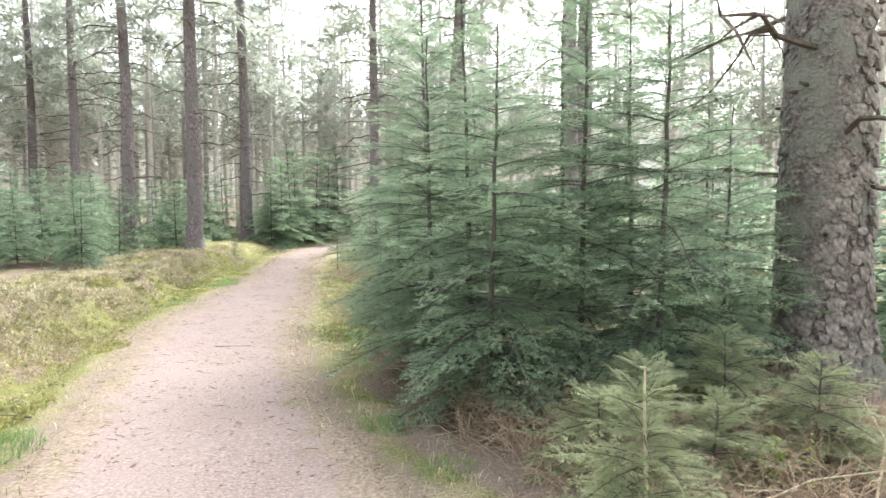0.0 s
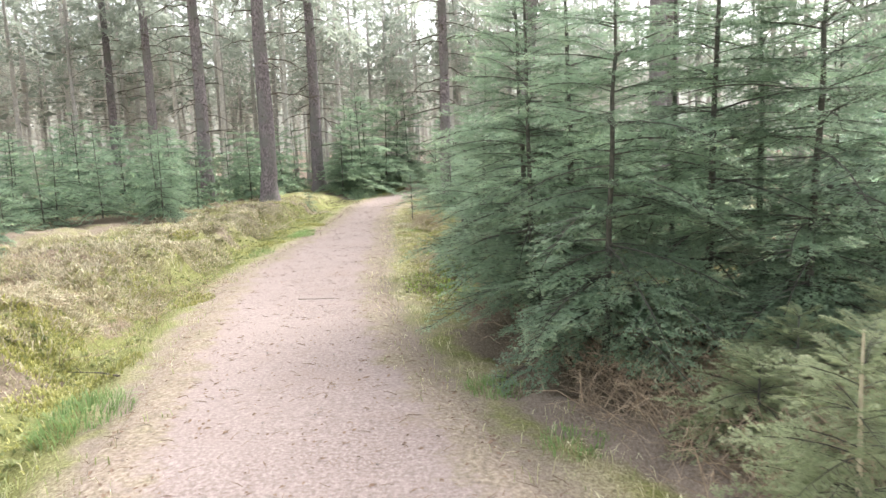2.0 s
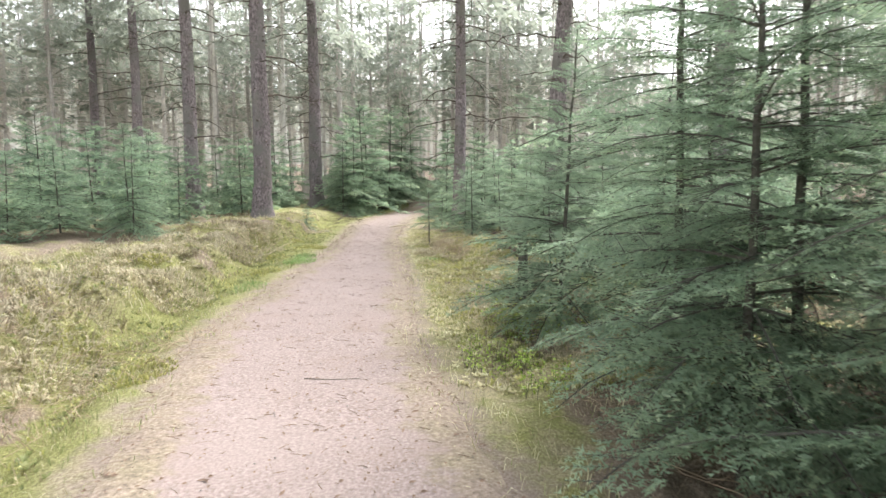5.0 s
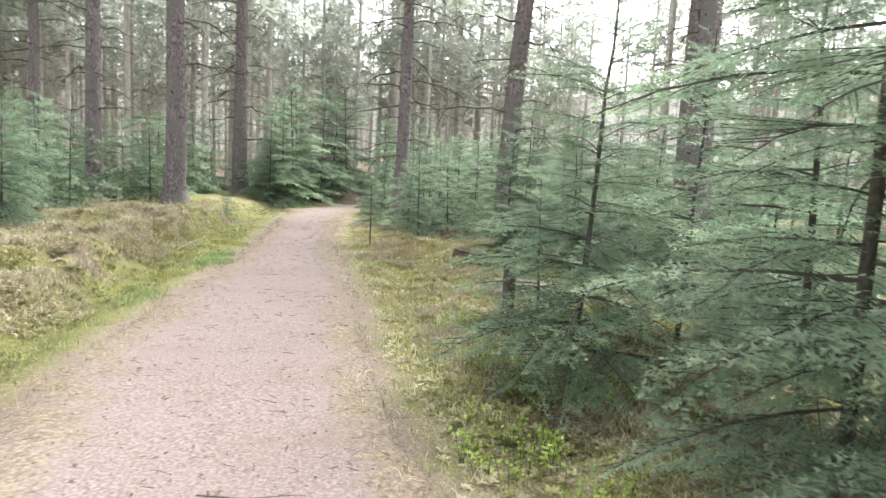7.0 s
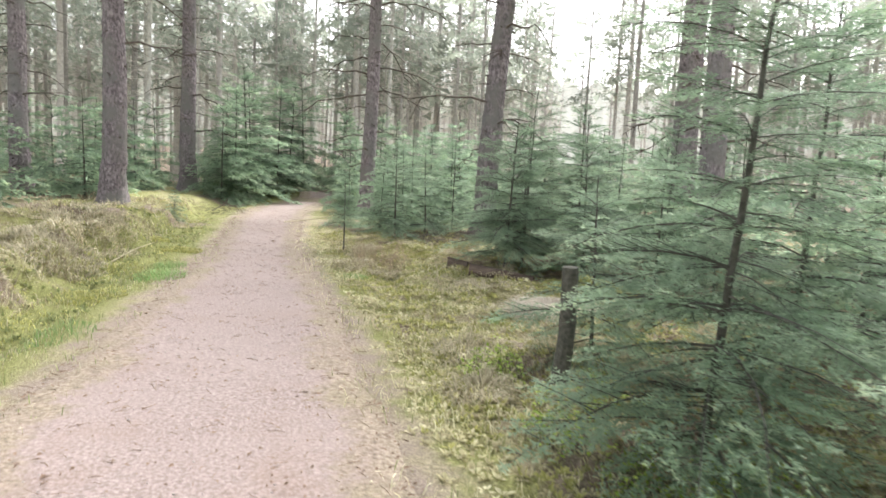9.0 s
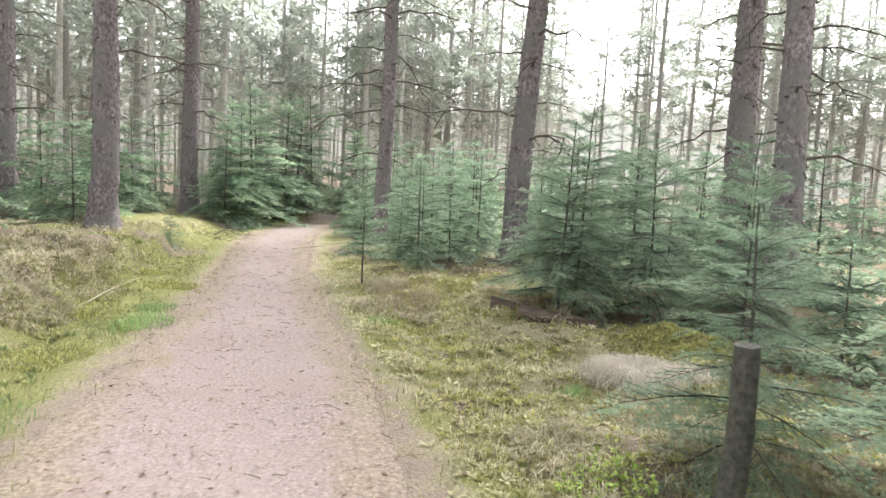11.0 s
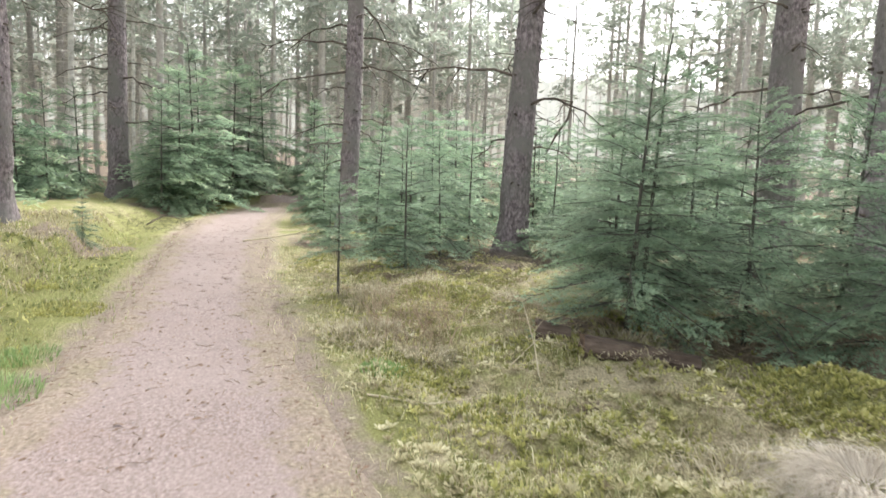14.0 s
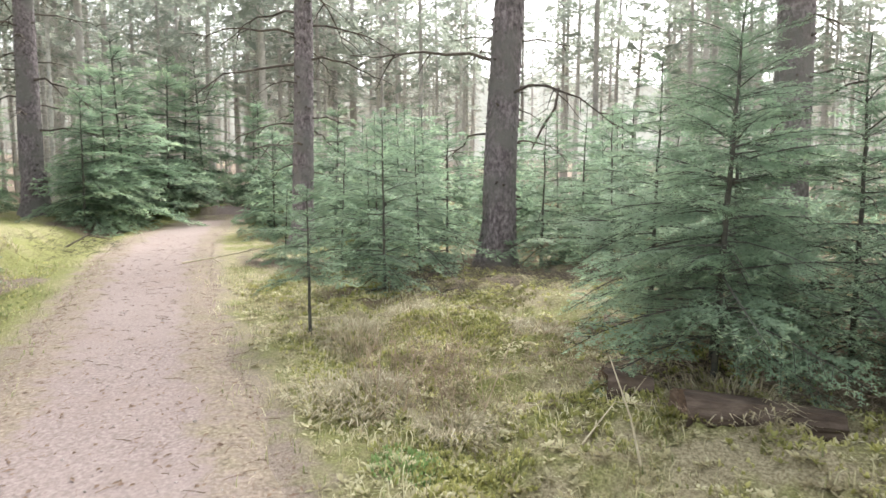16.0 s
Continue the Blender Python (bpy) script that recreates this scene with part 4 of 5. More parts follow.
def far_woods():
    """The dense wood beyond the single trees: thin trunks, bare twigs and wisps of crown, too many to count."""
    rng = np.random.default_rng(31)
    tk, br, cr = Build(), Build(), Build()
    made = 0
    while made < 680:
        a, d = rng.uniform(-1.25, 1.25), rng.uniform(40, 112)
        x, y = -3 + d * math.sin(a), 10 + d * math.cos(a)
        if a > 0.16 and d < 75 and rng.random() < 0.4 or clearing(x, y) and rng.random() < 0.75:
            continue
        made += 1
        z0, h, r = land(x, y, False), rng.uniform(13, 22), rng.uniform(0.08, 0.2)
        lean = rng.uniform(-0.5, 0.5, 2)
        top = np.array([x + lean[0], y + lean[1], z0 + h])
        foot = np.array([x, y, z0 - 0.3])
        tk.add(*tube(np.stack([foot, (foot + top) / 2, top]), np.array([r, r * 0.7, r * 0.2]), 4), rng.random())
        for q in range(70):
            u = rng.uniform(0.08, 0.8)
            p = foot + (top - foot) * u
            az, L = rng.uniform(0, 2 * np.pi), rng.uniform(0.7, 2.6)
            e = p + np.array([math.cos(az) * L, math.sin(az) * L, -L * rng.uniform(-0.1, 0.6)])
            w = np.array([0, 0, rng.uniform(0.012, 0.04)])
            br.add(np.stack([p - w, p + w, e]), [(0, 1, 2)])
            m = p + (e - p) * 0.55
            e2 = m + np.array([rng.uniform(-0.5, 0.5), rng.uniform(-0.5, 0.5), -rng.uniform(0.2, 0.9)])
            t = np.array([0.02, 0.01, 0])
            br.add(np.stack([m - t, m + t, e2]), [(0, 1, 2)])
        for q in range(64):
            u = rng.uniform(0.35, 1.0)
            p = foot + (top - foot) * u
            az, L = rng.uniform(0, 2 * np.pi), rng.uniform(0.4, 2.2) * (1.25 - u)
            c = p + np.array([math.cos(az) * L, math.sin(az) * L, -0.3 * L])
            v = rng.normal(size=(3, 3)) * np.array([0.4, 0.4, 0.16])
            cr.add(c + v, [(0, 1, 2)], rng.random())
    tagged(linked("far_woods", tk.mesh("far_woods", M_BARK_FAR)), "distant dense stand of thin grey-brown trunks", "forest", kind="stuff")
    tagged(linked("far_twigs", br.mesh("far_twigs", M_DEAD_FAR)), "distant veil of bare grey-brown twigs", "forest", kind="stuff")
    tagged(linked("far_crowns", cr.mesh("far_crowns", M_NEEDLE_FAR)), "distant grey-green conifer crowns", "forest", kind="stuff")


far_woods()


# ---------------------------------------------------------------- ground cover
def dl_dr(x, y):
    return np.interp(y, EDGE_Y, EDGE_L) - x, x - np.interp(y, EDGE_Y, EDGE_R)


def blade(b, rng, x, y, h, wide, bend, tone, z=None, az=None):
    """One grass blade: two bent segments, darker at the foot and paler at the tip."""
    az = rng.uniform(0, 2 * np.pi) if az is None else az
    c, q = math.cos(az), math.sin(az)
    z = land(x, y) + 0.004 if z is None else z
    w = wide
    pts = [(0, -w, 0), (0, w, 0), (bend * 0.35 * h, w * 0.8, h * 0.62), (bend * 0.35 * h, -w * 0.8, h * 0.62), (bend * h, 0, h * (1.0 - 0.35 * bend))]
    v = [(x + c * px - q * py, y + q * px + c * py, z + pz) for px, py, pz in pts]
    b.v.append(np.array(v))
    b.f.append(np.array([(0, 1, 2, 3)]) + b.n)
    b.f.append(np.array([(3, 2, 4)]) + b.n)
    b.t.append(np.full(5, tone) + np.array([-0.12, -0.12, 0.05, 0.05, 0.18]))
    b.n += 5


def cover(name, material, label, seed, count, x0, x1, y0, y1, keep, height, wide, bend=(0.3, 1.0), tone=(0.2, 0.85)):
    """A sown cover of blades over a stretch of ground; keep(x, y) is the share that grows there."""
    rng = np.random.default_rng(seed)
    b = Build()
    for q in range(count):
        x, y = rng.uniform(x0, x1), rng.uniform(y0, y1)
        if rng.random() > keep(x, y):
            continue
        h = rng.uniform(*height)
        mottle = 0.55 * noise2(x, y, 2.1, 50.0 + seed) + 0.45 * noise2(x, y, 7.0, 60.0 + seed)
        blade(b, rng, x, y, h, wide * rng.uniform(0.6, 1.3), rng.uniform(*bend), max(0.0, min(1.0, rng.uniform(*tone) + mottle)))
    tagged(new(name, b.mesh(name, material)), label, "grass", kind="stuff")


def clump(x, y, k):
    return max(0.0, min(1.0, 0.5 + 1.6 * noise2(x, y, 1.3, 20.0 + k) + 0.8 * noise2(x, y, 4.0, 30.0 + k)))


def left_verge(x, y):
    d, _ = dl_dr(x, y)
    return (0.25 * step(-0.25, 0.2, d) + 0.75 * step(0.2, 0.7, d)) * step(1.6, 1.1, d) * clump(x, y, 1)


def left_bank(x, y):
    d, _ = dl_dr(x, y)
    return step(1.0, 1.4, d) * step(4.6, 3.0, d) * clump(x, y, 2)


def right_verge(x, y):
    _, d = dl_dr(x, y)
    return (0.25 * step(-0.25, 0.2, d) + 0.75 * step(0.2, 0.8, d)) * step(3.6, 1.8, d) * clump(x, y, 3) * (1.0 if y > 7.5 else step(0.9, 0.4, d))


def moss_right(x, y):
    _, d = dl_dr(x, y)
    return step(0.3, 0.8, d) * step(4.5, 3.2, d) * max(0.12, clump(x, y, 4))


def moss_left(x, y):
    d, _ = dl_dr(x, y)
    return step(0.4, 0.8, d) * step(4.2, 2.0, d) * clump(x, y, 5)


def litter_zone(x, y):
    _, d = dl_dr(x, y)
    return step(0.1, 0.5, d) * step(4.2, 3.0, d) * step(9.5, 7.0, y)


cover("verge_grass", M_STRAW, "short straw-coloured grass along the path edge", 1, 34000, -7.5, -1.5, 0.5, 25, left_verge, (0.03, 0.09), 0.0028)
cover("verge_grass", M_GRASS, "short yellow-green grass along the path edge", 2, 60000, -7.5, -1.5, 0.5, 25, left_verge, (0.03, 0.10), 0.003)
cover("bank_grass", M_STRAW, "pale straw grass matted over the low bank", 3, 80000, -11, -3.6, 2.0, 25, left_bank, (0.06, 0.16), 0.006, (0.7, 1.5))
cover("bank_moss", M_MOSS, "yellow-green moss over ditch and bank", 4, 50000, -9.5, -2.5, 1.0, 25, moss_left, (0.02, 0.06), 0.007, (0.3, 1.2))
cover("verge_grass", M_PALE_MOSS, "short straw-coloured grass along the path edge", 5, 120000, -5.0, 3.0, 3.0, 24, right_verge, (0.03, 0.11), 0.003, (0.4, 1.4))
cover("verge_grass", M_GRASS, "thin green grass along the path edge", 6, 40000, -5.0, 3.0, 3.0, 24, right_verge, (0.03, 0.10), 0.003)
cover("verge_moss", M_MOSS, "yellow-green moss cushions over the verge", 7, 60000, -4.6, 2.5, 8.0, 23, moss_right, (0.02, 0.055), 0.0075, (0.3, 1.2))


def tufts(name, material, label, seed, count, x0, x1, y0, y1, keep, size, lean, leaves=7):
    """Small cushions of moss or flattened grass: rosettes of short broad leaves, each rosette of one tone, darker at
    its centre.
    """
    rng = np.random.default_rng(seed)
    b = Build()
    faces = np.arange(leaves * 4).reshape(-1, 4)
    for q in range(count):
        x, y = rng.uniform(x0, x1), rng.uniform(y0, y1)
        if rng.random() > keep(x, y):
            continue
        r = rng.uniform(*size)
        a = np.arange(leaves) * 6.2832 / leaves + rng.uniform(-0.6, 0.6, leaves)
        up = rng.uniform(*lean, leaves)
        out = np.stack([np.cos(a) * np.cos(up), np.sin(a) * np.cos(up), np.sin(up)], 1) * (r * rng.uniform(0.6, 1.2, leaves))[:, None]
        side = np.stack([-np.sin(a), np.cos(a), 0 * a], 1) * r * 0.2
        c = np.array([x, y, land(x, y) - 0.004])
        v = np.stack([c + 0 * out, c + out * 0.6 + side, c + out + np.array([0, 0, -0.12 * r]), c + out * 0.6 - side], 1).reshape(-1, 3)
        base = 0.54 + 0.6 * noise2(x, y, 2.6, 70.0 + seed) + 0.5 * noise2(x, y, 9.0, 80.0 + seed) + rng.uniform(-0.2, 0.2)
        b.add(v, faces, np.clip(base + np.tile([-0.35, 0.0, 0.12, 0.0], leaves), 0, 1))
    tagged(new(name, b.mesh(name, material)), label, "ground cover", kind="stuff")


def dry_bank(x, y):
    d, _ = dl_dr(x, y)
    return step(1.25, 1.7, d) * step(5.0, 3.4, d) * clump(x, y, 6)


def dry_right(x, y):
    _, d = dl_dr(x, y)
    return step(0.15, 0.6, d) * step(4.0, 2.8, d) * max(0.35, clump(x, y, 7))


tufts("moss_cushions", M_MOSS, "feathery yellow-green moss cushions over the verge", 21, 22000, -4.4, 2.4, 8.0, 22, moss_right, (0.025, 0.065), (0.3, 1.2))
tufts("pale_moss", M_PALE_MOSS, "pale straw-yellow moss between the cushions", 22, 24000, -4.4, 2.4, 8.0, 22, dry_right, (0.03, 0.075), (0.1, 0.9))
tufts("moss_cushions", M_GRASS, "yellow-green moss cushions in the ditch and on the bank", 23, 18000, -9.0, -2.8, 2.0, 22, moss_left, (0.03, 0.07), (0.3, 1.2))
tufts("pale_moss", M_STRAW, "bleached mat of moss and straw on the bank", 24, 15000, -9.5, -3.6, 3.0, 22, dry_bank, (0.04, 0.11), (0.0, 0.7))


def patch_cover(name, material, label, seed, x, y, r, count, height, wide, bend=(0.2, 0.8), category="grass tuft"):
    """One tuft with its own foot."""
    rng = np.random.default_rng(seed)
    b = Build()
    for q in range(count):
        d, a = r * math.sqrt(rng.random()), rng.uniform(0, 2 * np.pi)
        px, py = x + d * math.cos(a), y + d * math.sin(a) * 1.2
        blade(b, rng, px, py, rng.uniform(*height) * (1.1 - 0.5 * d / r), wide * rng.uniform(0.7, 1.3), rng.uniform(*bend), rng.uniform(0.2, 0.9), az=a + rng.uniform(-1.2, 1.2))
    tagged(new(name, b.mesh(name, material)), label, category, kind="stuff" if category == "moss" else "")


LUSH = "tuft of lush bright green grass at the path edge"
patch_cover("grass_tuft", M_LUSH, LUSH, 11, -3.08, 4.38, 0.30, 420, (0.05, 0.20), 0.0035, (0.4, 1.2))
patch_cover("grass_tuft", M_LUSH, LUSH, 12, -5.28, 15.6, 0.32, 420, (0.04, 0.16), 0.0035, (0.4, 1.2))
patch_cover("grass_tuft", M_LUSH, LUSH, 13, -5.45, 16.5, 0.25, 260, (0.04, 0.13), 0.0035, (0.4, 1.2))
patch_cover("grass_tuft", M_LUSH, "small green grass tuft on the verge", 14, -1.22, 13.6, 0.15, 230, (0.06, 0.16), 0.003)
patch_cover("grass_tuft", M_LUSH, "sparse green grass tuft on bare litter", 15, -0.45, 5.0, 0.22, 260, (0.04, 0.12), 0.003)
patch_cover("grass_tuft", M_LUSH, "sparse green grass tuft on bare litter", 16, 0.0, 4.05, 0.2, 220, (0.03, 0.09), 0.003)
patch_cover("grass_tuft", M_LUSH, LUSH, 17, -5.15, 12.6, 0.3, 260, (0.04, 0.12), 0.003)
patch_cover("moss_cushion", M_MOSS, "bright yellow-green moss cushion", 18, -1.85, 18.8, 0.55, 2600, (0.02, 0.07), 0.008, category="moss")
patch_cover("moss_cushion", M_LUSH, "fresh green moss cushion on the verge", 19, -2.75, 16.15, 0.20, 400, (0.02, 0.06), 0.006, category="moss")
patch_cover("moss_cushion", M_MOSS, "long low mossy hummock in front of conifers", 20, 0.35, 15.25, 0.75, 5200, (0.02, 0.06), 0.009, category="moss")
patch_cover("straw_tuft", M_STRAW, "dry straw grass tuft behind thin sapling", 21, -2.75, 18.7, 0.28, 420, (0.12, 0.26), 0.004, (0.6, 1.3))
for k, (x, y, r) in enumerate([(-5.6, 8.3, 0.6), (-6.6, 9.6, 0.7), (-6.2, 11.8, 0.6), (-7.3, 13.6, 0.7), (-7.0, 17.2, 0.6), (-7.6, 18.6, 0.5), (-5.2, 6.4, 0.5), (-6.7, 15.4, 0.55)]):
    patch_cover("straw_tuft", M_STRAW, "matted pale straw tussock on the bank", 30 + k, x, y, r * 1.35, 1500, (0.07, 0.17), 0.007, (1.0, 2.0))


rng = np.random.default_rng(71)
for k in range(26):
    y = rng.uniform(9.0, 21.0)
    x = np.interp(y, EDGE_Y, EDGE_R) + rng.uniform(0.7, 2.9)
    if k % 3 == 2:
        patch_cover("moss_cushion", M_MOSS, "yellow-green moss patch among dry grass", 400 + k, x, y, rng.uniform(0.18, 0.35), 700, (0.02, 0.06), 0.008, category="moss")
    else:
        patch_cover("straw_tuft", M_STRAW, "flattened pale straw tuft on the mossy verge", 400 + k, x, y, rng.uniform(0.2, 0.42), 420, (0.07, 0.18), 0.0045, (0.9, 1.9))
for k in range(16):
    y = rng.uniform(4.5, 21.0)
    x = np.interp(y, EDGE_Y, EDGE_L) - rng.uniform(0.5, 2.2)
    patch_cover("moss_cushion", M_MOSS, "yellow-green moss patch in the ditch bank", 440 + k, x, y, rng.uniform(0.2, 0.4), 750, (0.02, 0.07), 0.008, category="moss")


def tussock(x, y, r, height, count, seed, label):
    """A mop of long dead grass falling outwards over a mound."""
    rng = np.random.default_rng(seed)
    b = Build()
    z0 = land(x, y)
    for q in range(count):
        a = rng.uniform(0, 2 * np.pi)
        d0 = r * 0.45 * math.sqrt(rng.random())
        reach = r * rng.uniform(0.55, 1.15)
        n = np.array([math.cos(a), math.sin(a), 0])
        side = np.array([-n[1], n[0], 0])
        w = 0.0026 * rng.uniform(0.6, 1.5)
        curl = rng.uniform(-0.75, 0.75)
        pts = []
        h0 = height * rng.uniform(0.55, 1.0)
        for u in (0.0, 0.3, 0.62, 1.0):
            ez = h0 * (0.35 + 1.9 * u - 2.3 * u * u) + 0.015
            c = np.array([x, y, z0]) + n * (d0 + (reach - d0) * u) + side * curl * reach * u * u + np.array([0, 0, max(ez, 0.012 * rng.random())])
            pts += [c - side * w * (1 - 0.7 * u), c + side * w * (1 - 0.7 * u)]
        b.add(np.array(pts), [(0, 1, 3, 2), (2, 3, 5, 4), (4, 5, 7, 6)], rng.uniform(0.3, 1.0))
    tagged(new("grass_tussock", b.mesh("grass_tussock", M_BLEACHED)), label, "grass tussock")


tussock(-0.60, 13.88, 0.50, 0.18, 1300, 51, "large tussock of bleached dead grass on the verge")
tussock(-0.16, 13.75, 0.34, 0.13, 300, 52, "small tussock of bleached dead grass")


def leafy_plant(x, y, r, count, seed, lift=0.0):
    """Bilberry: thin stems with small oval leaves."""
    rng = np.random.default_rng(seed)
    z0 = land(x, y)
    ob = empty("bilberry_plant", pose(x, y, z0), "low bilberry shrub with fresh yellow-green leaves", "shrub", "bilberry shrubs beside the path")
    st, lf = Build(), Build()
    for q in range(count):
        d, a = r * math.sqrt(rng.random()), rng.uniform(0, 2 * np.pi)
        p = np.array([d * math.cos(a), d * math.sin(a), 0.0])
        p[2] = land(x + p[0], y + p[1]) - z0 - 0.01
        h = rng.uniform(0.10, 0.24) + lift * rng.uniform(0.7, 1.1)
        e = p + np.array([rng.uniform(-0.06, 0.06), rng.uniform(-0.06, 0.06), h])
        st.add(*tube(np.stack([p, e]), np.array([0.0018, 0.001]), 3))
        for g in range(9):
            c = p + (e - p) * rng.uniform(0.35, 1.05) + rng.uniform(-0.025, 0.025, 3)
            t = rng.normal(size=3) * np.array([1, 1, 0.5])
            t /= np.linalg.norm(t)
            w = np.cross(t, [0, 0, 1.0]) + rng.uniform(-0.3, 0.3, 3)
            w /= np.linalg.norm(w)
            L = rng.uniform(0.018, 0.036)
            lf.add(np.stack([c, c + t * L * 0.5 + w * L * 0.38, c + t * L, c + t * L * 0.5 - w * L * 0.38]), [(0, 1, 2, 3)], rng.uniform(0.2, 1.0))
    part("stalk_work", st, M_STEM, ob)["kind"] = "stuff"
    part("leafage", lf, M_LEAF, ob)["kind"] = "stuff"


for k, (x, y, r, c) in enumerate([(-1.08, 9.75, 0.30, 60), (-1.55, 11.75, 0.26, 45), (-1.32, 10.5, 0.24, 45), (-0.62, 9.6, 0.32, 60), (-1.35, 8.7, 0.34, 60), (-1.0, 8.0, 0.22, 30), (-0.85, 11.0, 0.2, 30)]):
    leafy_plant(x, y, r, c, 90 + k)
leafy_plant(1.0, 5.6, 0.22, 16, 99, 0.45)
leafy_plant(1.9, 3.6, 0.18, 12, 98, 0.1)


# ---------------------------------------------------------------- dry brush, sticks, log, post, stalks
def brush(name, label, x0, x1, y0, y1, count, height, seed, material, keep=None):
    """A tangle of dry twigs."""
    rng = np.random.default_rng(seed)
    b = Build()
    for q in range(count):
        x, y = rng.uniform(x0, x1), rng.uniform(y0, y1)
        if keep and rng.random() > keep(x, y):
            continue
        z = land(x, y) - 0.01
        a, L = rng.uniform(0, 2 * np.pi), rng.uniform(0.12, 0.55)
        rise = rng.uniform(0.0, 1.0) * height
        p0 = np.array([x, y, z])
        p2 = p0 + np.array([math.cos(a) * L, math.sin(a) * L, rise * 0.7])
        p1 = (p0 + p2) / 2 + np.array([0, 0, rise * 0.45]) + rng.uniform(-0.04, 0.04, 3)
        r = rng.uniform(0.0012, 0.0036)
        b.add(*tube(np.stack([p0, p1, p2]), np.array([r, r * 0.8, r * 0.4]), 3))
        for g in range(2):
            c = p1 + (p2 - p1) * rng.random()
            e = c + rng.uniform(-0.12, 0.12, 3) + np.array([0, 0, 0.03])
            b.add(*tube(np.stack([c, e]), np.array([r * 0.6, r * 0.25]), 3))
    tagged(new(name, b.mesh(name, material)), label, "brushwood", kind="stuff")


def under_right(x, y):
    _, d = dl_dr(x, y)
    return step(0.7, 1.3, d)


brush("dry_brush", "tangle of dry brown twigs and dead bracken", 0.1, 3.4, 3.0, 6.2, 4600, 0.34, 61, M_BRUSH, under_right)
brush("dry_brush", "dry brown twigs under the young conifers", -1.2, 2.5, 5.5, 11.5, 1500, 0.16, 62, M_BRUSH, under_right)
brush("dry_brush", "dry brown twigs under the young conifers", -1.4, 3.0, 16.4, 18.2, 700, 0.2, 63, M_BRUSH)
brush("dry_brush", "fallen dead twigs at the foot of the spruce", -1.9, 0.6, 20.4, 22.4, 900, 0.16, 64, M_DEAD)
brush("dry_brush", "dry bracken stalks on the low bank", -7.6, -4.2, 5.6, 9.5, 900, 0.22, 65, M_BRUSH)
brush("dry_brush", "dry brown weed stalks on the verge", -2.8, -2.0, 16.8, 17.9, 150, 0.6, 66, M_BRUSH)
brush("dry_brush", "fallen twigs beside the path", -8.2, -6.6, 25.4, 28.4, 260, 0.2, 67, M_DEAD)


def stick(points, r, label, seed, forks=2, material=None):
    rng = np.random.default_rng(seed)
    b = Build()
    pts = np.array([(x, y, land(x, y) + z) for x, y, z in points])
    b.add(*tube(pts, np.linspace(r, r * 0.35, len(pts)), 5))
    for q in range(forks):
        k = rng.uniform(0.35, 0.85) * (len(pts) - 1)
        i = int(k)
        c = pts[i] + (pts[i + 1] - pts[i]) * (k - i)
        d = pts[i + 1] - pts[i]
        e = c + (d / np.linalg.norm(d) * 0.5 + rng.uniform(-0.8, 0.8, 3)) * 0.13
        e[2] = max(e[2], land(e[0], e[1]) + 0.01)
        b.add(*tube(np.stack([c, e]), np.array([r * 0.5, r * 0.2]), 4))
    tagged(new("stick", b.mesh("stick", material or M_STICK, True)), label, "stick")


stick([(-1.62, 15.78, -0.02), (-1.66, 15.85, 0.22), (-1.74, 15.95, 0.52)], 0.008, "pale bare forked twig standing in the grass", 1, 1)
stick([(-2.42, 13.1, 0.01), (-2.5, 13.35, 0.03), (-2.42, 13.6, 0.05), (-2.25, 13.75, 0.03)], 0.006, "brown crooked twig lying on the verge", 2, 1, M_BRUSH)
stick([(-2.9, 15.55, 0.015), (-2.5, 15.35, 0.03), (-2.1, 15.4, 0.03)], 0.009, "thin pale twig lying across moss", 3, 1)
stick([(-2.85, 8.02, 0.036), (-2.62, 8.0, 0.04), (-2.42, 8.06, 0.036)], 0.0045, "thin dark twig lying on the path", 4, 1, M_DEAD)
stick([(2.2, 3.3, 0.05), (2.6, 3.8, 0.18), (2.9, 4.5, 0.35)], 0.010, "long dry stem leaning in the brush", 5, 2)
stick([(1.4, 3.25, 0.03), (2.0, 3.5, 0.1), (2.7, 3.55, 0.14)], 0.009, "long dry stem lying in the brush", 6, 2)
stick([(-1.75, 16.2, 0.0), (-1.5, 16.3, 0.12), (-1.25, 16.2, 0.1)], 0.005, "thin pale twig leaning on the log", 7, 1)
stick([(-7.6, 26.9, 0.02), (-7.2, 27.4, 0.2), (-6.9, 28.0, 0.1)], 0.02, "fallen branch at the path edge", 8, 3, M_DEAD)
stick([(-3.35, 5.2, 0.03), (-3.7, 5.5, 0.05), (-4.15, 5.7, 0.05)], 0.009, "thin dead branch lying in the grass", 9, 1, M_DEAD)
stick([(-6.2, 16.4, 0.05), (-6.0, 16.7, 0.16), (-5.85, 17.1, 0.24)], 0.012, "short bleached stick in the bank", 10, 0)
stick([(-2.2, 16.7, 0.0), (-2.0, 16.8, 0.3), (-1.82, 16.95, 0.62)], 0.005, "thin reddish weed stalk on the verge", 12, 2, M_BRUSH)


stick([(-4.95, 24.1, 0.06), (-4.4, 24.3, 0.14), (-3.7, 24.6, 0.22)], 0.018, "grey dead branch lying over the path edge", 13, 3, M_STICK)


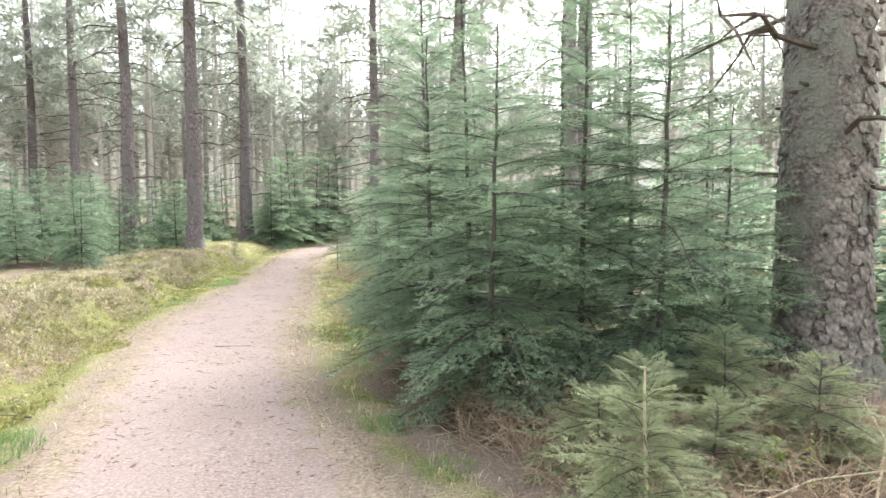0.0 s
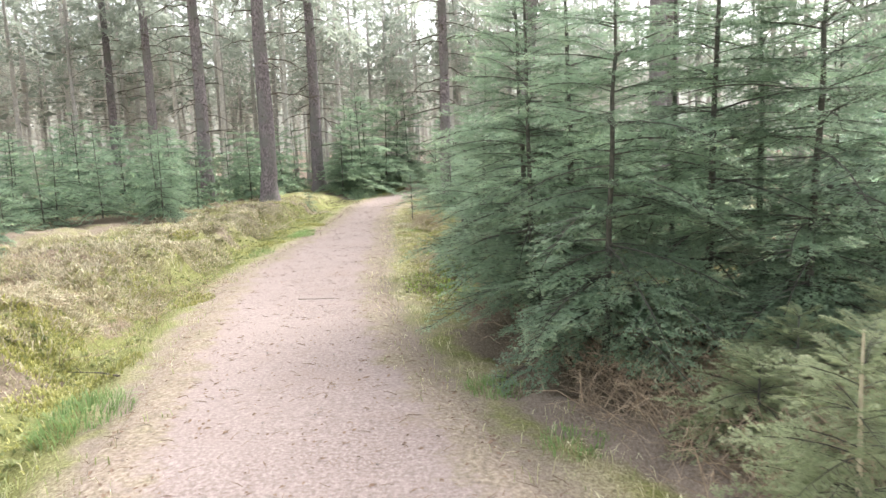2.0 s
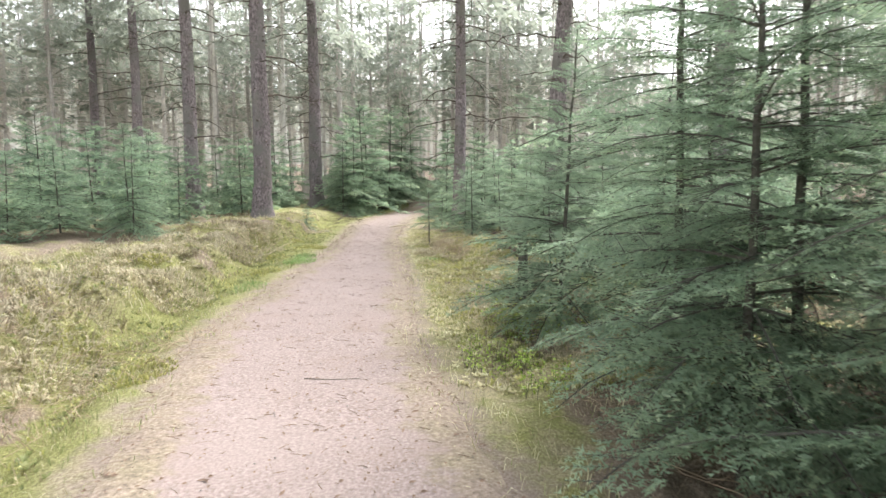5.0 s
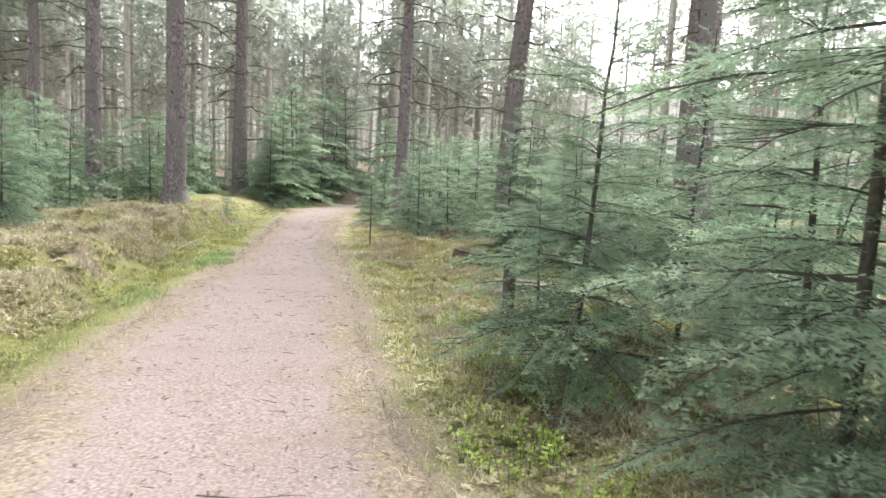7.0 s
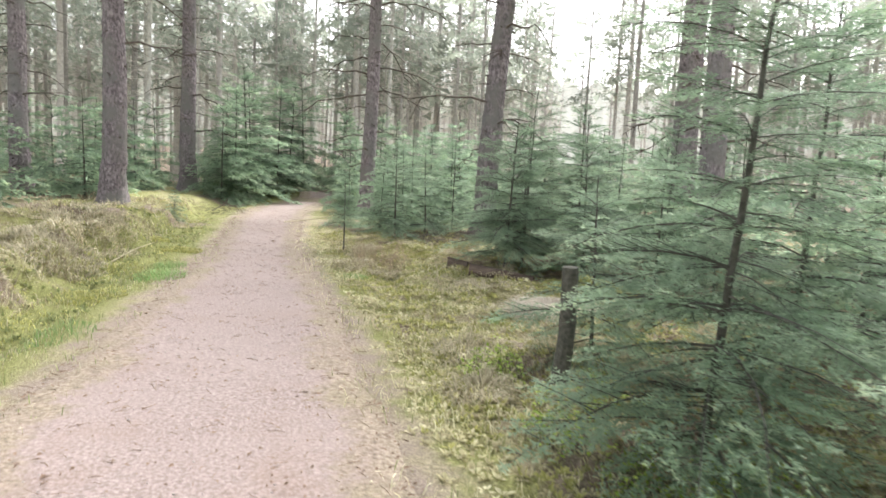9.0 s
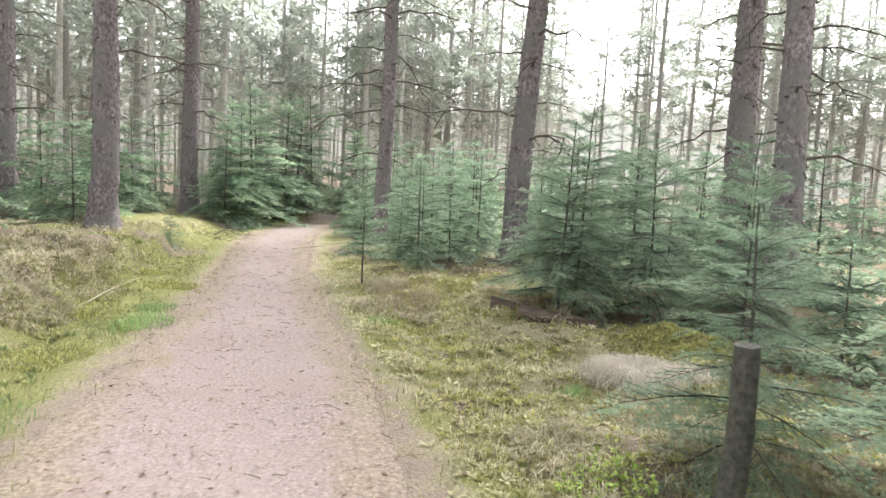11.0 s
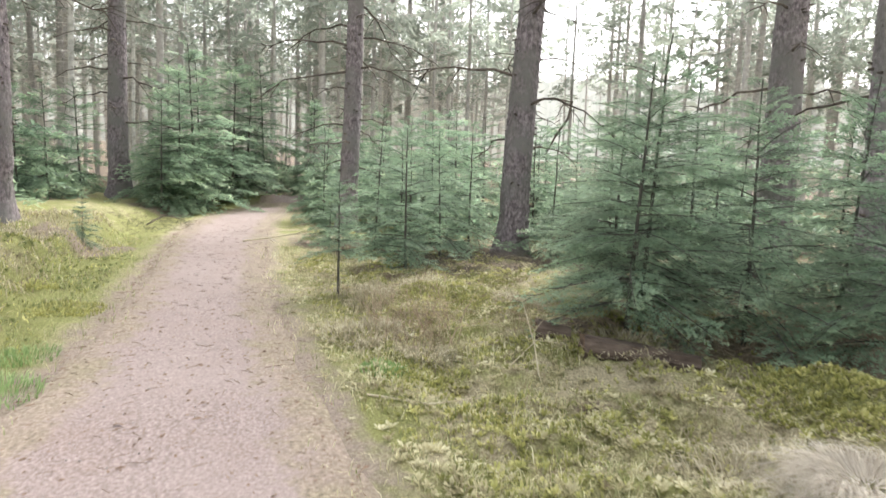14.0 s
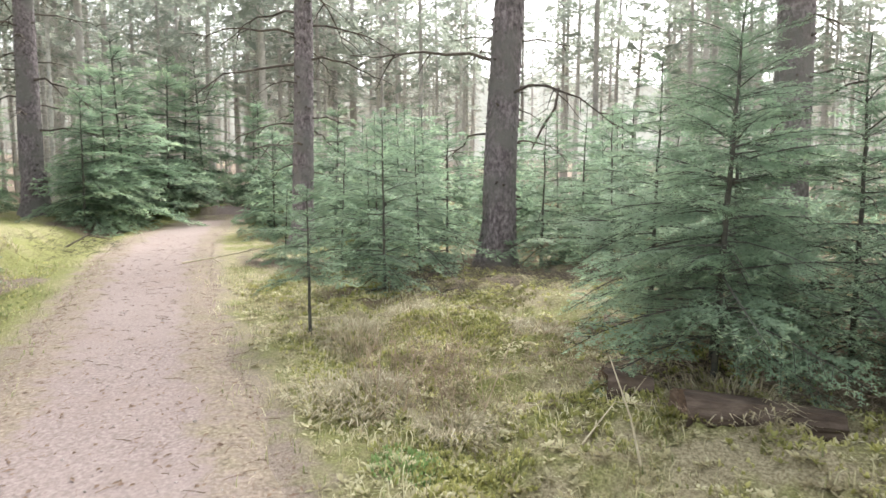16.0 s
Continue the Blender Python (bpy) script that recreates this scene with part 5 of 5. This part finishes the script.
def log(x0, y0, x1, y1, r, label, seed):
    """A decayed log with cracked bark and a broken end."""
    rng = np.random.default_rng(seed)
    ob = empty("log", pose(x0, y0, land(x0, y0) + r * 0.1, 0, 0, math.degrees(math.atan2(y1 - y0, x1 - x0))), label, "log")
    L, n, sides = math.hypot(x1 - x0, y1 - y0), 26, 20
    b = Build()
    xs = np.linspace(0, L, n)
    v, f = tube(np.stack([xs, 0.03 * np.sin(xs * 3), (land(x1, y1) - land(x0, y0)) / L * xs], 1), r * (1 - 0.25 * xs / L), sides)
    for k in range(len(v)):
        a, c = k % sides, k // sides
        g = 0.16 * noise.noise(Vector((xs[c] * 2.0, math.cos(a / sides * 6.2832) * 2.2, math.sin(a / sides * 6.2832) * 2.2 + seed))) + 0.10 * (((a * 7) % 5) / 5 - 0.5)
        axis_point = np.array([xs[c], 0.03 * math.sin(xs[c] * 3), (land(x1, y1) - land(x0, y0)) / L * xs[c]])
        v[k] = axis_point + (v[k] - axis_point) * (1 + g)
        if c == 0:
            v[k, 0] += 0.05 * noise.noise(Vector((a * 0.9, 3.0, seed)))
    b.add(v, f)
    part("bark", b, M_LOG, ob)
    e = Build()
    ring = v[:sides].copy()
    e.add(np.concatenate([ring, ring * np.array([1, 0.5, 0.5]) + np.array([0.03, 0, 0]), [[0.015, 0, 0]]]),
          [(k, (k + 1) % sides, sides + (k + 1) % sides, sides + k) for k in range(sides)])
    e.add(np.concatenate([ring * np.array([1, 0.5, 0.5]) + np.array([0.03, 0, 0]), [[0.02, 0, 0]]]), [(k, (k + 1) % sides, sides) for k in range(sides)])
    part("broken_end", e, M_WOOD_END, ob, "rough decayed broken end")


log(-1.15, 16.22, -0.25, 15.98, 0.145, "decayed dark brown log lying under the conifers", 3)
log(-1.42, 16.62, -1.14, 16.52, 0.13, "short rotten log piece beside a larger log", 6)


def old_post(x, y):
    rng = np.random.default_rng(4)
    b = Build()
    z = np.linspace(-0.1, 0.92, 14)
    v, f = tube(np.stack([0.02 * np.sin(z * 4), 0 * z, z], 1), 0.065 * (1 + 0.25 * np.exp(-(z + 0.1) / 0.12)) * (1 - 0.12 * z), 12, 0.06, rng)
    b.add(v, f)
    b.add(np.concatenate([v[-12:], [[0, 0, 0.90]]]), [(k, (k + 1) % 12, 12) for k in range(12)])
    ob = new("tree_stump", b.mesh("tree_stump", M_STEM))
    ob.matrix_basis = pose(x, y, land(x, y), 2, 2, 0)
    tagged(ob, "slim dark broken stump standing at the verge", "stump")


old_post(-1.11, 11.42)


def debris():
    """Dead leaves, cones and needles strewn on the path, and pebbles."""
    rng = np.random.default_rng(12)
    lf, pb = Build(), Build()
    for q in range(4200):
        y = rng.uniform(0.5, 30)
        a, b = np.interp(y, EDGE_Y, EDGE_L), np.interp(y, EDGE_Y, EDGE_R)
        u = rng.beta(0.55, 0.55)
        x = a - 0.15 + (b - a + 0.3) * u
        z = land(x, y) + 0.022
        L, w, t = rng.uniform(0.014, 0.036) * (2.2 if rng.random() < 0.22 else 1.0), rng.uniform(0.004, 0.012), rng.uniform(0, np.pi)
        c, s_ = math.cos(t), math.sin(t)
        k = rng.uniform(0.002, 0.009)
        lf.add([(x - c * L / 2, y - s_ * L / 2, z), (x - s_ * w, y + c * w, z + k), (x + c * L / 2, y + s_ * L / 2, z + k * 0.4), (x + s_ * w, y - c * w, z + 0.002)], [(0, 1, 2), (0, 2, 3)])
    for q in range(1700):
        y = rng.uniform(0.5, 28)
        a, b = np.interp(y, EDGE_Y, EDGE_L), np.interp(y, EDGE_Y, EDGE_R)
        x = a - 0.2 + (b - a + 0.4) * rng.beta(0.7, 0.7)
        L, t, w = rng.uniform(0.03, 0.12), rng.uniform(0, np.pi), rng.uniform(0.0010, 0.0024)
        c, s_, bow = math.cos(t) * L / 2, math.sin(t) * L / 2, rng.uniform(-0.15, 0.15)
        z = land(x, y) + 0.024
        pts = np.array([(x - c, y - s_, z), (x - s_ * bow, y + c * bow, z + 0.004), (x + c, y + s_, z + 0.001)])
        lf.add(*tube(pts, np.array([w, w, w * 0.5]), 3))
    for q in range(900):
        y = rng.uniform(0.5, 28)
        a, b = np.interp(y, EDGE_Y, EDGE_L), np.interp(y, EDGE_Y, EDGE_R)
        x = a + (b - a) * rng.random()
        r = rng.uniform(0.003, 0.009) * (1.8 if rng.random() < 0.04 else 1)
        z = land(x, y) + 0.018
        o = rng.uniform(0.7, 1.3, (6, 1)) * r
        pb.add(np.array([(x, y, z)]) + np.array([(1, 0, 0), (0, 1, 0), (-1, 0, 0), (0, -1, 0), (0, 0, 0.8), (0, 0, -0.8)]) * o,
               [(0, 1, 4), (1, 2, 4), (2, 3, 4), (3, 0, 4), (1, 0, 5), (2, 1, 5), (3, 2, 5), (0, 3, 5)])
    tagged(new("leaf_litter", lf.mesh("leaf_litter", M_DEBRIS)), "scattered brown dead leaves and bits of twig on the path", "litter", kind="stuff")
    tagged(new("pebbles", pb.mesh("pebbles", M_STONE, True)), "pale pebbles scattered over the path", "pebbles", kind="stuff")


debris()
